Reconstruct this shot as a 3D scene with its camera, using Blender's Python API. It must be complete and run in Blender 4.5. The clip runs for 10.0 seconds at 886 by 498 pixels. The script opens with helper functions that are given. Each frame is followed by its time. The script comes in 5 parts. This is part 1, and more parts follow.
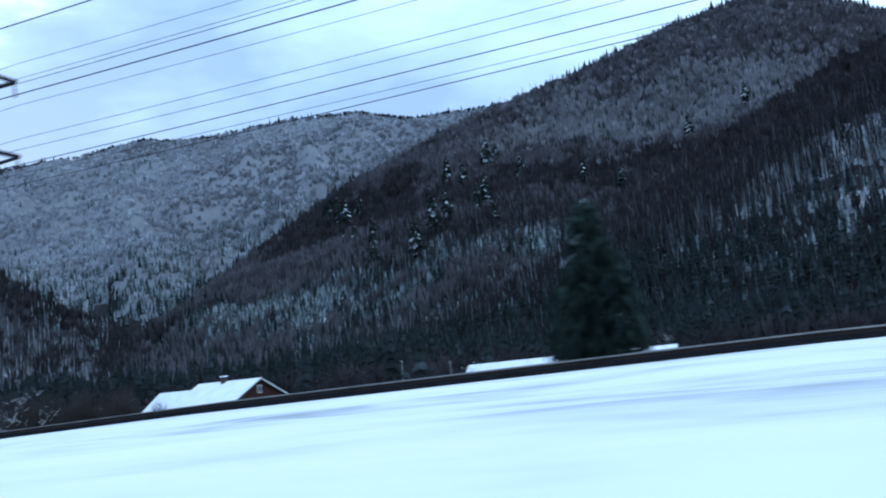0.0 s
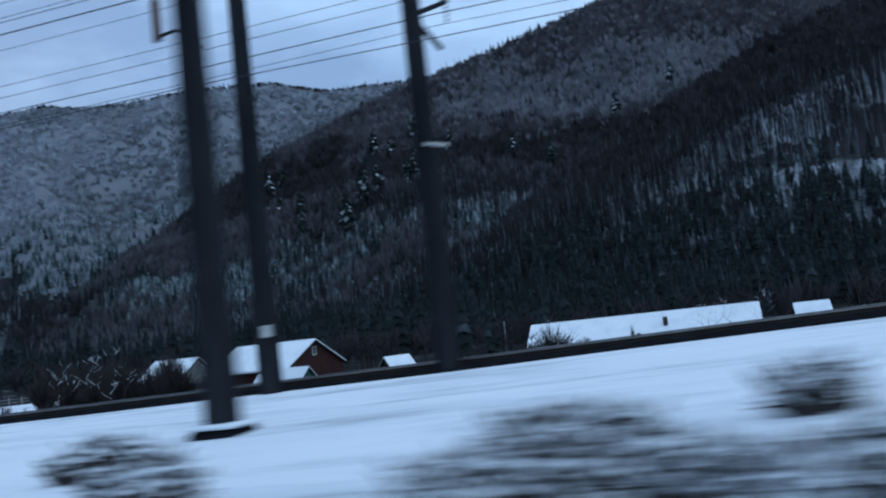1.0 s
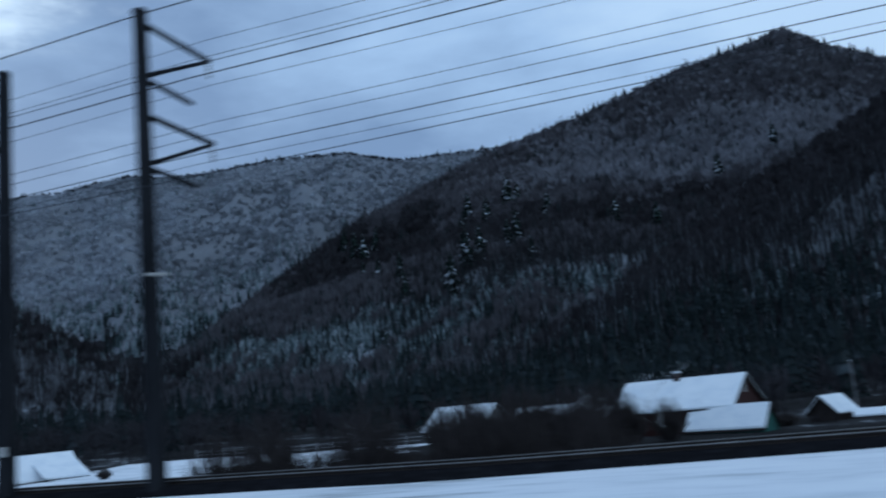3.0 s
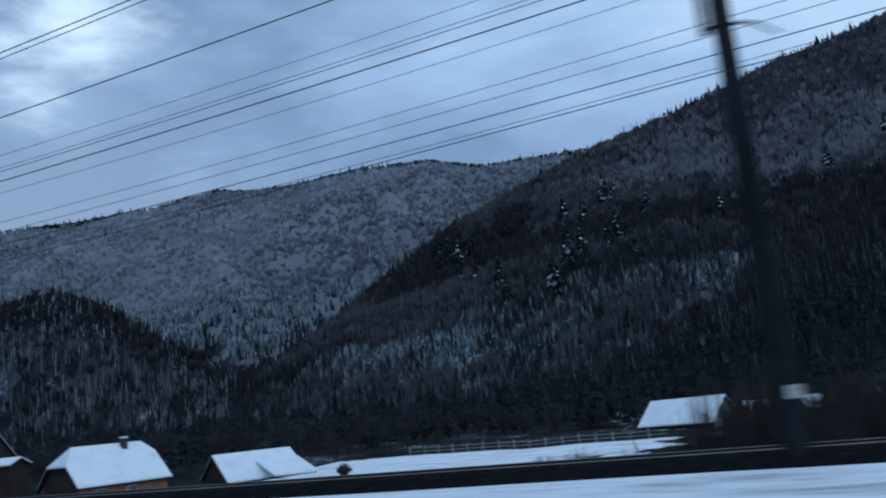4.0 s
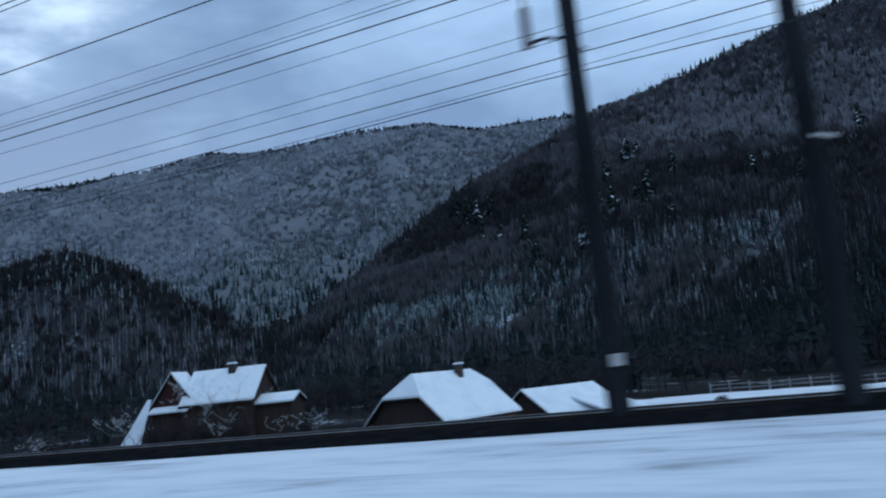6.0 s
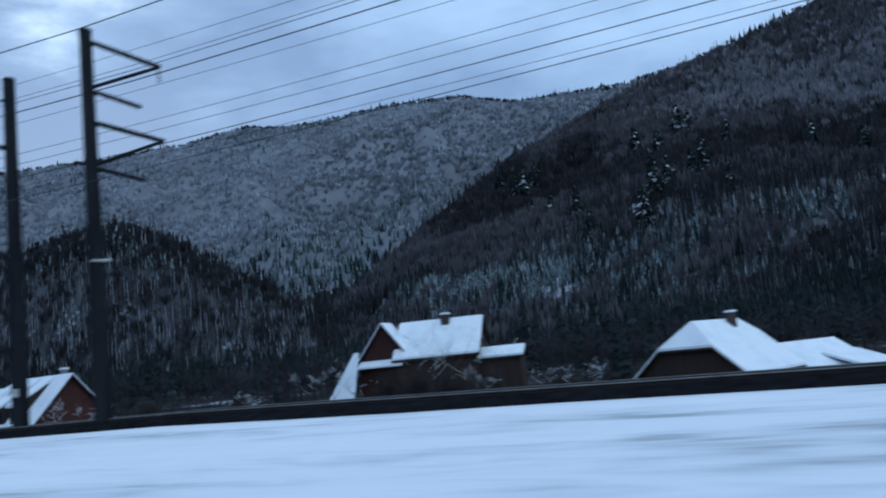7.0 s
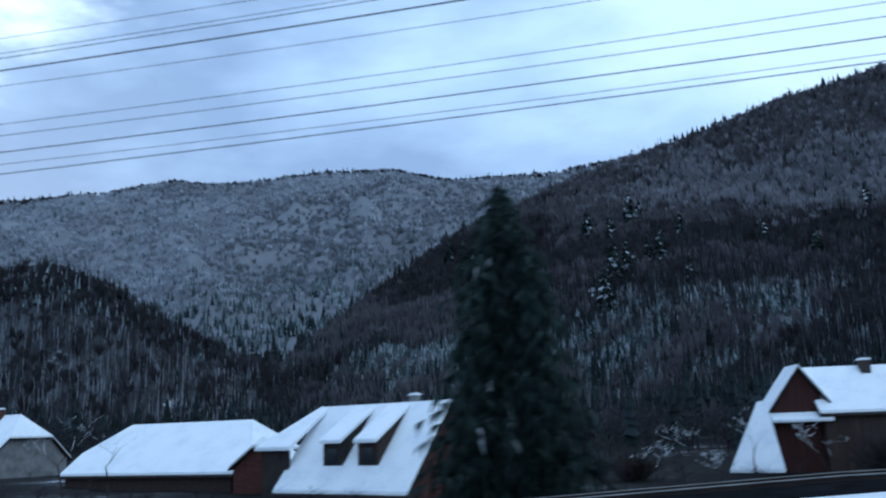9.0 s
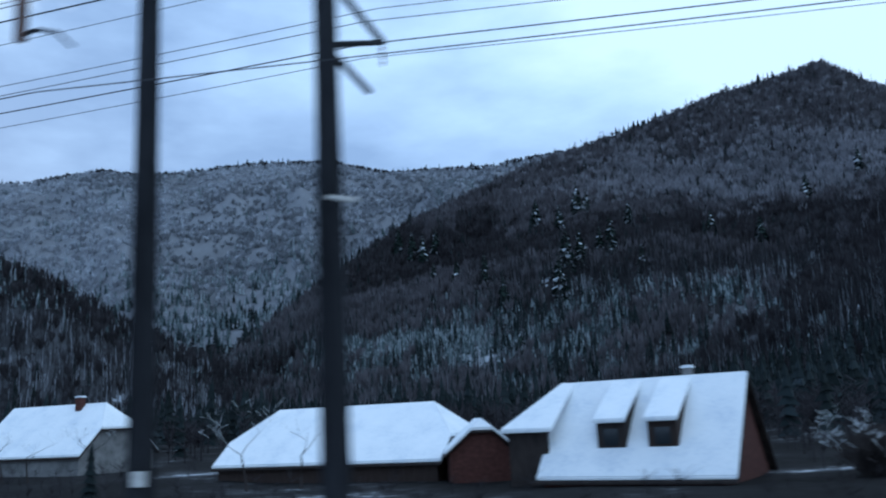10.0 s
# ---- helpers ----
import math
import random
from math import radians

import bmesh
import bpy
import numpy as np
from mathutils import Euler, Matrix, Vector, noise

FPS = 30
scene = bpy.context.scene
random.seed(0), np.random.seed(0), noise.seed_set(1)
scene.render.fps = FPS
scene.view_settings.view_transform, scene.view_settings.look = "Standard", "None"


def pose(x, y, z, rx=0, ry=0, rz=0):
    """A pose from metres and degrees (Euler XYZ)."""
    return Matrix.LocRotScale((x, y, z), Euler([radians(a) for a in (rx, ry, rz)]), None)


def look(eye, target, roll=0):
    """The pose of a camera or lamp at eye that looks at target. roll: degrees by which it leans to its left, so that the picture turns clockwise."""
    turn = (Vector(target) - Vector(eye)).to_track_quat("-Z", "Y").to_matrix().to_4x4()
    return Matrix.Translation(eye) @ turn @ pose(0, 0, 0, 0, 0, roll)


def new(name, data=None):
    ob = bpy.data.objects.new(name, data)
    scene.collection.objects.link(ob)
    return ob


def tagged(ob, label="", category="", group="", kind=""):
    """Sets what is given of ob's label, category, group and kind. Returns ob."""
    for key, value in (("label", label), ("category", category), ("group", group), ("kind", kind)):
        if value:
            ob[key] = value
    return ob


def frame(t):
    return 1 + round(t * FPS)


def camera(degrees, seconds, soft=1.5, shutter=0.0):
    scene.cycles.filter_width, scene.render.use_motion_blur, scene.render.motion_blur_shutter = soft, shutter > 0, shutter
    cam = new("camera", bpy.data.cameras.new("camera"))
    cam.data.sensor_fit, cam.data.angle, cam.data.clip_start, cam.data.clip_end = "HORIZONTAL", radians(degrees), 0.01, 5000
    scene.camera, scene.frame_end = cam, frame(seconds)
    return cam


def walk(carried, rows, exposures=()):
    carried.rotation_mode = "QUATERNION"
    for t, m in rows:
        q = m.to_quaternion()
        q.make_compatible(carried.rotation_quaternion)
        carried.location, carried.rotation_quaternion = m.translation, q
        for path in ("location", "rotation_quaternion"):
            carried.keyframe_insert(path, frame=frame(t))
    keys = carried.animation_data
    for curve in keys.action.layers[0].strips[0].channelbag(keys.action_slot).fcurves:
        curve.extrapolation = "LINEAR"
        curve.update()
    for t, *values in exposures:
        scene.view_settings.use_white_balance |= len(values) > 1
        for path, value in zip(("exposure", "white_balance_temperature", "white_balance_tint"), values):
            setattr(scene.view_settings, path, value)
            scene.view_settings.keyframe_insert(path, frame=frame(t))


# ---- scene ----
# ---- camera: a window seat in a train that runs towards -x ----
cam = camera(54.16, 10.0, soft=2.0, shutter=0.45)
EYE = 2.2
SPEED = 25.0
# seconds, yaw to the left, pitch, roll
TURNS = [
    (0.0, 22.60, 7.20, -6.10), (0.5, 22.53, 6.65, -5.28), (0.8, 19.00, 5.76, -5.76), (1.0, 16.83, 5.02, -6.25), (1.5, 13.38, 4.15, -6.08),
    (2.0, 12.62, 4.36, -4.67), (2.5, 15.68, 6.67, -5.39), (3.0, 20.36, 10.00, -5.54), (3.2, 22.45, 10.00, -5.2), (4.3, 26.20, 11.31, -6.10), (4.5, 26.68, 11.39, -6.05),
    (5.0, 27.45, 10.68, -5.99), (6.3, 24.59, 8.11, -6.00), (6.5, 25.31, 7.86, -6.34), (7.0, 27.10, 7.16, -5.61), (7.5, 26.80, 8.20, -4.60),
    (8.0, 26.20, 13.90, -4.30), (8.5, 24.30, 13.90, -2.20), (9.0, 21.05, 11.80, -2.00), (9.5, 19.10, 11.15, -2.50),
    (10.0, 16.45, 11.15, -2.80)]
EXPOSE = [(0.0, 0.55), (0.3, 0.42), (0.5, 0.3), (1.0, -0.1), (1.5, -0.08), (2.0, -0.22), (2.5, -0.15), (3.0, -0.47), (4.5, -0.35), (5.0, -0.08), (6.5, -0.45), (7.0, -0.15), (7.5, -0.65), (8.0, 0.05), (8.5, 0.22), (9.0, 0.12), (10.0, 0.12)]


def aimed(t, yaw, pitch, roll):
    eye = Vector((-SPEED * t, 0.0, EYE))
    a, b = radians(yaw), radians(pitch)
    return look(eye, eye + Vector((-math.sin(a) * math.cos(b), math.cos(a) * math.cos(b), math.sin(b))), roll)


walk(cam, [(t, aimed(t, *r)) for t, *r in TURNS], [(t, e, 5350, 2) for t, e in EXPOSE])

# ---- light: a cloudy winter dusk ----
world = bpy.data.worlds.new("winter_dusk")
scene.world = world
world.use_nodes = True
wn, wl = world.node_tree.nodes, world.node_tree.links
wn.clear()
w_out = wn.new("ShaderNodeOutputWorld")
w_bg = wn.new("ShaderNodeBackground")
w_sky = wn.new("ShaderNodeTexSky")
w_sky.sky_type = "NISHITA"
w_sky.sun_disc = False
w_sky.sun_elevation, w_sky.sun_rotation = radians(14), radians(-50)
w_geo = wn.new("ShaderNodeTexCoord")
w_map = wn.new("ShaderNodeMapping")
w_map.inputs["Scale"].default_value = (1.0, 1.0, 2.6)
w_map.inputs["Location"].default_value = (2.1, 0.3, 0.7)
w_cloud = wn.new("ShaderNodeTexNoise")
w_cloud.inputs["Scale"].default_value = 3.0
w_cloud.inputs["Detail"].default_value = 6.0
w_cloud.inputs["Roughness"].default_value = 0.52
w_ramp = wn.new("ShaderNodeValToRGB")
cr = w_ramp.color_ramp
cr.elements[0].position, cr.elements[0].color = 0.3, (3.0, 3.9, 5.7, 1)
cr.elements[1].position, cr.elements[1].color = 0.72, (7.3, 8.5, 10.2, 1)
mid = cr.elements.new(0.55)
mid.color = (5.5, 6.8, 8.9, 1)
w_mix = wn.new("ShaderNodeMix")
w_mix.data_type = "RGBA"
w_mix.inputs[0].default_value = 0.97
wl.new(w_geo.outputs["Generated"], w_map.inputs["Vector"])
wl.new(w_map.outputs["Vector"], w_cloud.inputs["Vector"])
# the cloud is thicker towards the west
w_sep = wn.new("ShaderNodeSeparateXYZ")
wl.new(w_geo.outputs["Generated"], w_sep.inputs[0])
w_west = wn.new("ShaderNodeMath")
w_west.operation = "MULTIPLY_ADD"
w_west.inputs[1].default_value, w_west.inputs[2].default_value = 0.6, 0.165
wl.new(w_sep.outputs["X"], w_west.inputs[0])
w_sum = wn.new("ShaderNodeMath")
w_sum.operation = "ADD"
wl.new(w_west.outputs[0], w_sum.inputs[0])
wl.new(w_cloud.outputs["Fac"], w_sum.inputs[1])
wl.new(w_sum.outputs[0], w_ramp.inputs["Fac"])
wl.new(w_sky.outputs["Color"], w_mix.inputs[6])
wl.new(w_ramp.outputs["Color"], w_mix.inputs[7])
# a break in the cloud towards the hidden sun
w_fine = wn.new("ShaderNodeTexNoise")
w_fine.inputs["Scale"].default_value, w_fine.inputs["Detail"].default_value, w_fine.inputs["Roughness"].default_value = 6.0, 5.0, 0.55
wl.new(w_map.outputs["Vector"], w_fine.inputs["Vector"])
w_shift = wn.new("ShaderNodeVectorMath")
w_shift.operation = "MULTIPLY_ADD"
w_shift.inputs[1].default_value, w_shift.inputs[2].default_value = (0.3, 0.3, 0.3), (-0.15, -0.15, -0.15)
wl.new(w_fine.outputs["Color"], w_shift.inputs[0])
w_bent = wn.new("ShaderNodeVectorMath")
w_bent.operation = "ADD"
wl.new(w_geo.outputs["Generated"], w_bent.inputs[0])
wl.new(w_shift.outputs["Vector"], w_bent.inputs[1])
w_dist = wn.new("ShaderNodeVectorMath")
w_dist.operation = "DISTANCE"
w_dist.inputs[1].default_value = (-0.678, 0.58, 0.452)
wl.new(w_bent.outputs["Vector"], w_dist.inputs[0])
w_rag = wn.new("ShaderNodeMapRange")
w_rag.interpolation_type = "SMOOTHSTEP"
w_rag.inputs["From Min"].default_value, w_rag.inputs["From Max"].default_value = 0.11, 0.0
wl.new(w_dist.outputs["Value"], w_rag.inputs["Value"])
w_gap = wn.new("ShaderNodeMix")
w_gap.data_type = "RGBA"
w_gap.inputs[7].default_value = (10.6, 11.4, 12.4, 1)
wl.new(w_rag.outputs["Result"], w_gap.inputs[0])
wl.new(w_mix.outputs[2], w_gap.inputs[6])
wl.new(w_gap.outputs[2], w_bg.inputs["Color"])
w_bg.inputs["Strength"].default_value = 0.11
wl.new(w_bg.outputs["Background"], w_out.inputs["Surface"])

sun = new("sun", bpy.data.lights.new("sun", "SUN"))
sun.data.energy, sun.data.angle, sun.data.color = 0.15, radians(30), (1.0, 0.96, 0.92)
sun.matrix_world = look((-60, 80, 100), (0, 0, 0))


# ---- materials ----
def ramp_of(nt, stops):
    r = nt.nodes.new("ShaderNodeValToRGB")
    e = r.color_ramp.elements
    e[0].position, e[0].color = stops[0][0], (*stops[0][1], 1)
    e[1].position, e[1].color = stops[-1][0], (*stops[-1][1], 1)
    for pos, col in stops[1:-1]:
        x = e.new(pos)
        x.color = (*col, 1)
    return r


def surface(name, stops, scale, rough=0.85, bump=0.3, fine=None, metal=0.0, stretch=(1, 1, 1), source="noise", bump_dist=0.05, spec=0.2, grain=0.6, thin=0.0):
    """A surface whose colour runs along a ramp by noise at one scale, with finer grain and relief on top."""
    m = bpy.data.materials.new(name)
    m.use_nodes = True
    nt = m.node_tree
    n, l = nt.nodes, nt.links
    b = n["Principled BSDF"]
    co = n.new("ShaderNodeTexCoord")
    mp = n.new("ShaderNodeMapping")
    mp.inputs["Scale"].default_value = stretch
    l.new(co.outputs["Object"], mp.inputs["Vector"])
    t1 = n.new("ShaderNodeTexNoise")
    t1.inputs["Scale"].default_value, t1.inputs["Detail"].default_value, t1.inputs["Roughness"].default_value = scale, 5.0, 0.6
    l.new(mp.outputs["Vector"], t1.inputs["Vector"])
    t2 = n.new("ShaderNodeTexNoise")
    t2.inputs["Scale"].default_value, t2.inputs["Detail"].default_value = fine or scale * 9, 4.0
    l.new(mp.outputs["Vector"], t2.inputs["Vector"])
    mixer = n.new("ShaderNodeMath")
    mixer.operation = "MULTIPLY_ADD"
    l.new(t2.outputs["Fac"], mixer.inputs[0])
    mixer.inputs[1].default_value = 0.35
    base = t1.outputs["Fac"]
    if source != "noise":
        rnd = n.new("ShaderNodeNewGeometry") if source == "island" else n.new("ShaderNodeObjectInfo")
        pick = rnd.outputs["Random Per Island"] if source == "island" else rnd.outputs["Random"]
        blend = n.new("ShaderNodeMath")
        blend.operation = "MULTIPLY_ADD"
        l.new(pick, blend.inputs[0])
        blend.inputs[1].default_value = grain
        half = n.new("ShaderNodeMath")
        half.operation = "MULTIPLY"
        l.new(base, half.inputs[0])
        half.inputs[1].default_value = 1 - grain
        l.new(half.outputs[0], blend.inputs[2])
        base = blend.outputs[0]
    shift = n.new("ShaderNodeMath")
    shift.operation = "SUBTRACT"
    l.new(base, shift.inputs[0])
    shift.inputs[1].default_value = 0.175
    l.new(shift.outputs[0], mixer.inputs[2])
    r = ramp_of(nt, stops)
    l.new(mixer.outputs[0], r.inputs["Fac"])
    l.new(r.outputs["Color"], b.inputs["Base Color"])
    b.inputs["Roughness"].default_value, b.inputs["Metallic"].default_value = rough, metal
    b.inputs["Specular IOR Level"].default_value = spec
    if bump:
        bp = n.new("ShaderNodeBump")
        bp.inputs["Strength"].default_value, bp.inputs["Distance"].default_value = bump, bump_dist
        l.new(mixer.outputs[0], bp.inputs["Height"])
        l.new(bp.outputs["Normal"], b.inputs["Normal"])
    if thin:
        # sprays of twigs that let light through
        tl = n.new("ShaderNodeBsdfTranslucent")
        l.new(r.outputs["Color"], tl.inputs["Color"])
        mx = n.new("ShaderNodeMixShader")
        mx.inputs[0].default_value = thin
        l.new(b.outputs[0], mx.inputs[1])
        l.new(tl.outputs[0], mx.inputs[2])
        l.new(mx.outputs[0], n["Material Output"].inputs["Surface"])
    return m


FIELD = surface("field_snow", [(0.3, (0.4, 0.42, 0.44)), (0.42, (0.68, 0.71, 0.75)), (0.52, (0.8, 0.82, 0.86)), (0.75, (0.87, 0.89, 0.91))], 0.35, 0.75, 0.6, 1.7, bump_dist=0.25, stretch=(0.35, 1, 1))
ROOF_SNOW = surface("roof_snow", [(0.2, (0.66, 0.71, 0.78)), (0.5, (0.82, 0.85, 0.88)), (0.8, (0.88, 0.9, 0.92))], 0.5, 0.7, 0.3, 4.0, bump_dist=0.1)
BALLAST = surface("ballast", [(0.3, (0.007, 0.007, 0.008)), (0.55, (0.013, 0.013, 0.015)), (0.85, (0.03, 0.03, 0.033))], 3.0, 1.0, 0.8, 14, spec=0.0)
RAIL = surface("rail_steel", [(0.3, (0.014, 0.011, 0.01)), (0.7, (0.03, 0.024, 0.021))], 2.0, 0.8, 0.1, 20)
RAIL_HEAD = surface("polished_rail_head", [(0.3, (0.2, 0.195, 0.19)), (0.7, (0.36, 0.35, 0.34))], 2.0, 0.4, 0.1, 20, metal=0.9)
POLE = surface("weathered_pole", [(0.3, (0.008, 0.0085, 0.01)), (0.6, (0.02, 0.021, 0.024)), (0.85, (0.045, 0.046, 0.05))], 1.2, 0.8, 0.3, 12, stretch=(1, 1, 0.15), spec=0.05)
BAND = surface("pale_band", [(0.3, (0.3, 0.29, 0.27)), (0.7, (0.45, 0.44, 0.42))], 4, 0.8)
WIRE = surface("wire", [(0.3, (0.015, 0.016, 0.02)), (0.7, (0.035, 0.036, 0.04))], 3, 0.6, 0)
INSUL = surface("brown_ceramic", [(0.3, (0.05, 0.03, 0.025)), (0.7, (0.1, 0.06, 0.05))], 3, 0.25, 0)
BARK = surface("bark", [(0.25, (0.02, 0.017, 0.017)), (0.5, (0.045, 0.038, 0.037)), (0.8, (0.09, 0.078, 0.075))], 2.0, 0.95, 0.6, 15, stretch=(1, 1, 0.3))
NEEDLE = surface("spruce_needles", [(0.2, (0.006, 0.012, 0.011)), (0.5, (0.012, 0.023, 0.02)), (0.8, (0.03, 0.048, 0.042))], 0.8, 0.8, 0, 6, source="island")
SNOW_BOUGH = surface("snow_laden_boughs", [(0.2, (0.18, 0.2, 0.22)), (0.5, (0.4, 0.43, 0.47)), (0.8, (0.66, 0.7, 0.75))], 0.4, 0.85, 0, 3, source="island")
YOUNG_SNOW = surface("young_frosted_needles", [(0.2, (0.03, 0.048, 0.05)), (0.42, (0.07, 0.094, 0.1)), (0.62, (0.17, 0.205, 0.22)), (0.9, (0.4, 0.44, 0.47))], 0.02, 0.85, 0, 0.3, source="island")
DARK_WOOD = surface("dark_conifers", [(0.2, (0.005, 0.009, 0.009)), (0.5, (0.011, 0.017, 0.018)), (0.8, (0.022, 0.031, 0.034)), (0.97, (0.12, 0.14, 0.16))], 0.02, 0.85, 0, 0.3, source="island")
TWIGS = surface("bare_twigs", [(0.1, (0.014, 0.0135, 0.015)), (0.5, (0.03, 0.029, 0.032)), (0.85, (0.055, 0.055, 0.061)), (0.99, (0.13, 0.137, 0.15))], 0.01, 0.95, 0, 0.2, source="island", spec=0.05)
HAZE_TWIGS = surface("rimed_twigs", [(0.1, (0.026, 0.026, 0.029)), (0.5, (0.06, 0.061, 0.067)), (0.85, (0.12, 0.125, 0.137)), (0.99, (0.28, 0.3, 0.33))], 0.01, 0.95, 0, 0.2, source="island", spec=0.05)
FROST = surface("frosted_twigs", [(0.2, (0.2, 0.208, 0.23)), (0.42, (0.31, 0.324, 0.357)), (0.58, (0.42, 0.44, 0.485)), (0.8, (0.56, 0.59, 0.64))], 0.0045, 0.95, 0, 0.1, source="island", spec=0.05, grain=0.3, thin=0.5)
DIM_FROST = surface("thinly_frosted_twigs", [(0.05, (0.1, 0.106, 0.118)), (0.35, (0.17, 0.18, 0.2)), (0.6, (0.25, 0.265, 0.293)), (0.92, (0.4, 0.425, 0.465))], 0.0045, 0.95, 0, 0.1, source="island", spec=0.05, grain=0.3, thin=0.5)
CROWN = surface("leafless_crowns", [(0.25, (0.075, 0.07, 0.077)), (0.5, (0.115, 0.109, 0.12)), (0.75, (0.17, 0.164, 0.18))], 0.012, 0.95, 0, 0.25, source="island", spec=0.05, grain=0.4, thin=0.45)
DARK_CROWN = surface("dark_leafless_crowns", [(0.25, (0.03, 0.027, 0.03)), (0.5, (0.05, 0.047, 0.052)), (0.75, (0.08, 0.077, 0.085))], 0.012, 0.95, 0, 0.25, source="island", spec=0.05, grain=0.4, thin=0.45)
# rimed crowns, with soft haze put into the paler blue-grey colour
RIME_HAZE_CROWN = surface("rimed_hazy_crowns", [(0.25, (0.16, 0.156, 0.172)), (0.5, (0.24, 0.238, 0.262)), (0.75, (0.34, 0.34, 0.375))], 0.012, 0.95, 0, 0.25, source="island", spec=0.05, grain=0.35, thin=0.45)
SLOPE = surface("leaf_litter_slope", [(0.3, (0.016, 0.0155, 0.017)), (0.55, (0.03, 0.029, 0.032)), (0.75, (0.05, 0.05, 0.055)), (0.9, (0.1, 0.105, 0.115))], 0.03, 0.95, 0.4, 0.2, bump_dist=1.5, spec=0.05, stretch=(1, 0.25, 0.25))
SLOPE_HAZE = surface("thin_snow_slope", [(0.3, (0.03, 0.03, 0.033)), (0.5, (0.06, 0.062, 0.068)), (0.7, (0.11, 0.116, 0.128)), (0.88, (0.22, 0.235, 0.26))], 0.02, 0.95, 0.4, 0.2, bump_dist=1.5, spec=0.05, stretch=(1, 0.25, 0.25))
SLOPE_SNOW = surface("snowy_slope", [(0.3, (0.05, 0.052, 0.058)), (0.48, (0.14, 0.148, 0.163)), (0.7, (0.44, 0.47, 0.515))], 0.04, 0.9, 0.4, 0.25, bump_dist=1.0, spec=0.05, stretch=(1, 0.25, 0.25))
FAR_SLOPE = surface("far_slope_ground", [(0.25, (0.135, 0.142, 0.157)), (0.5, (0.185, 0.194, 0.215)), (0.75, (0.25, 0.264, 0.292))], 0.005, 0.9, 0.3, 0.1, bump_dist=3, spec=0.05, stretch=(1, 0.25, 0.25))
BRUSH = surface("valley_floor", [(0.4, (0.011, 0.0105, 0.0105)), (0.56, (0.02, 0.0195, 0.02)), (0.64, (0.06, 0.061, 0.065)), (0.71, (0.4, 0.42, 0.45)), (0.8, (0.65, 0.68, 0.72))], 0.06, 0.95, 0.5, 0.7, bump_dist=0.4, spec=0.05)
RED_WALL = surface("red_brown_boards", [(0.3, (0.028, 0.012, 0.011)), (0.6, (0.048, 0.02, 0.017)), (0.85, (0.07, 0.034, 0.028))], 1.2, 0.85, 0.4, 10, stretch=(4, 4, 0.3))
BROWN_WALL = surface("stained_boards", [(0.3, (0.025, 0.018, 0.016)), (0.6, (0.048, 0.034, 0.029)), (0.85, (0.085, 0.062, 0.053))], 1.2, 0.85, 0.4, 10, stretch=(4, 4, 0.3))
ORANGE_WALL = surface("ochre_render", [(0.3, (0.2, 0.095, 0.06)), (0.6, (0.32, 0.16, 0.1)), (0.85, (0.38, 0.21, 0.14))], 0.8, 0.9, 0.2, 8)
GREEN_WALL = surface("green_boards", [(0.3, (0.02, 0.07, 0.06)), (0.6, (0.035, 0.12, 0.1)), (0.85, (0.06, 0.17, 0.14))], 1.2, 0.8, 0.3, 10, stretch=(4, 4, 0.3))
GREY_WALL = surface("grey_render", [(0.3, (0.12, 0.12, 0.12)), (0.6, (0.22, 0.22, 0.22)), (0.85, (0.32, 0.31, 0.3))], 0.8, 0.9, 0.2, 8)
TIMBER = surface("eaves_timber", [(0.3, (0.018, 0.015, 0.015)), (0.7, (0.05, 0.04, 0.036))], 2, 0.85, 0.3, 12, stretch=(1, 1, 0.3))
BRICK = surface("chimney_brick", [(0.3, (0.05, 0.022, 0.019)), (0.6, (0.09, 0.038, 0.031)), (0.85, (0.14, 0.07, 0.056))], 3, 0.9, 0.4, 14)
DARK_BRICK = surface("sooty_chimney", [(0.3, (0.03, 0.026, 0.026)), (0.7, (0.08, 0.06, 0.055))], 3, 0.9, 0.4, 14)
PALE_FRAME = surface("pale_paint", [(0.3, (0.5, 0.5, 0.5)), (0.7, (0.7, 0.7, 0.69))], 3, 0.6, 0.1)
FENCE_WOOD = surface("frosted_fence_wood", [(0.3, (0.12, 0.115, 0.11)), (0.6, (0.26, 0.26, 0.27)), (0.85, (0.55, 0.57, 0.6))], 2, 0.9, 0.2, 10)
GLASS = bpy.data.materials.new("window_glass")
GLASS.use_nodes = True
gb = GLASS.node_tree.nodes["Principled BSDF"]
gb.inputs["Base Color"].default_value, gb.inputs["Roughness"].default_value = (0.02, 0.025, 0.03, 1), 0.08


# ---- mesh helpers ----
def part(name, bm, material, parent=None, label=""):
    """Link a bmesh as one mesh object, under a thing or a part."""
    me = bpy.data.meshes.new(name)
    bm.normal_update()
    bm.to_mesh(me)
    bm.free()
    for m in (material if isinstance(material, (list, tuple)) else [material]):
        me.materials.append(m)
    ob = new(name, me)
    if parent is not None:
        ob.parent = parent
    if label:
        tagged(ob, label=label)
    return ob


def thing(name, x, y, z, turn, label, category, group=""):
    e = new(name)
    e.matrix_world = pose(x, y, z, 0, 0, turn)
    e.empty_display_size = 0.2
    return tagged(e, label, category, group)


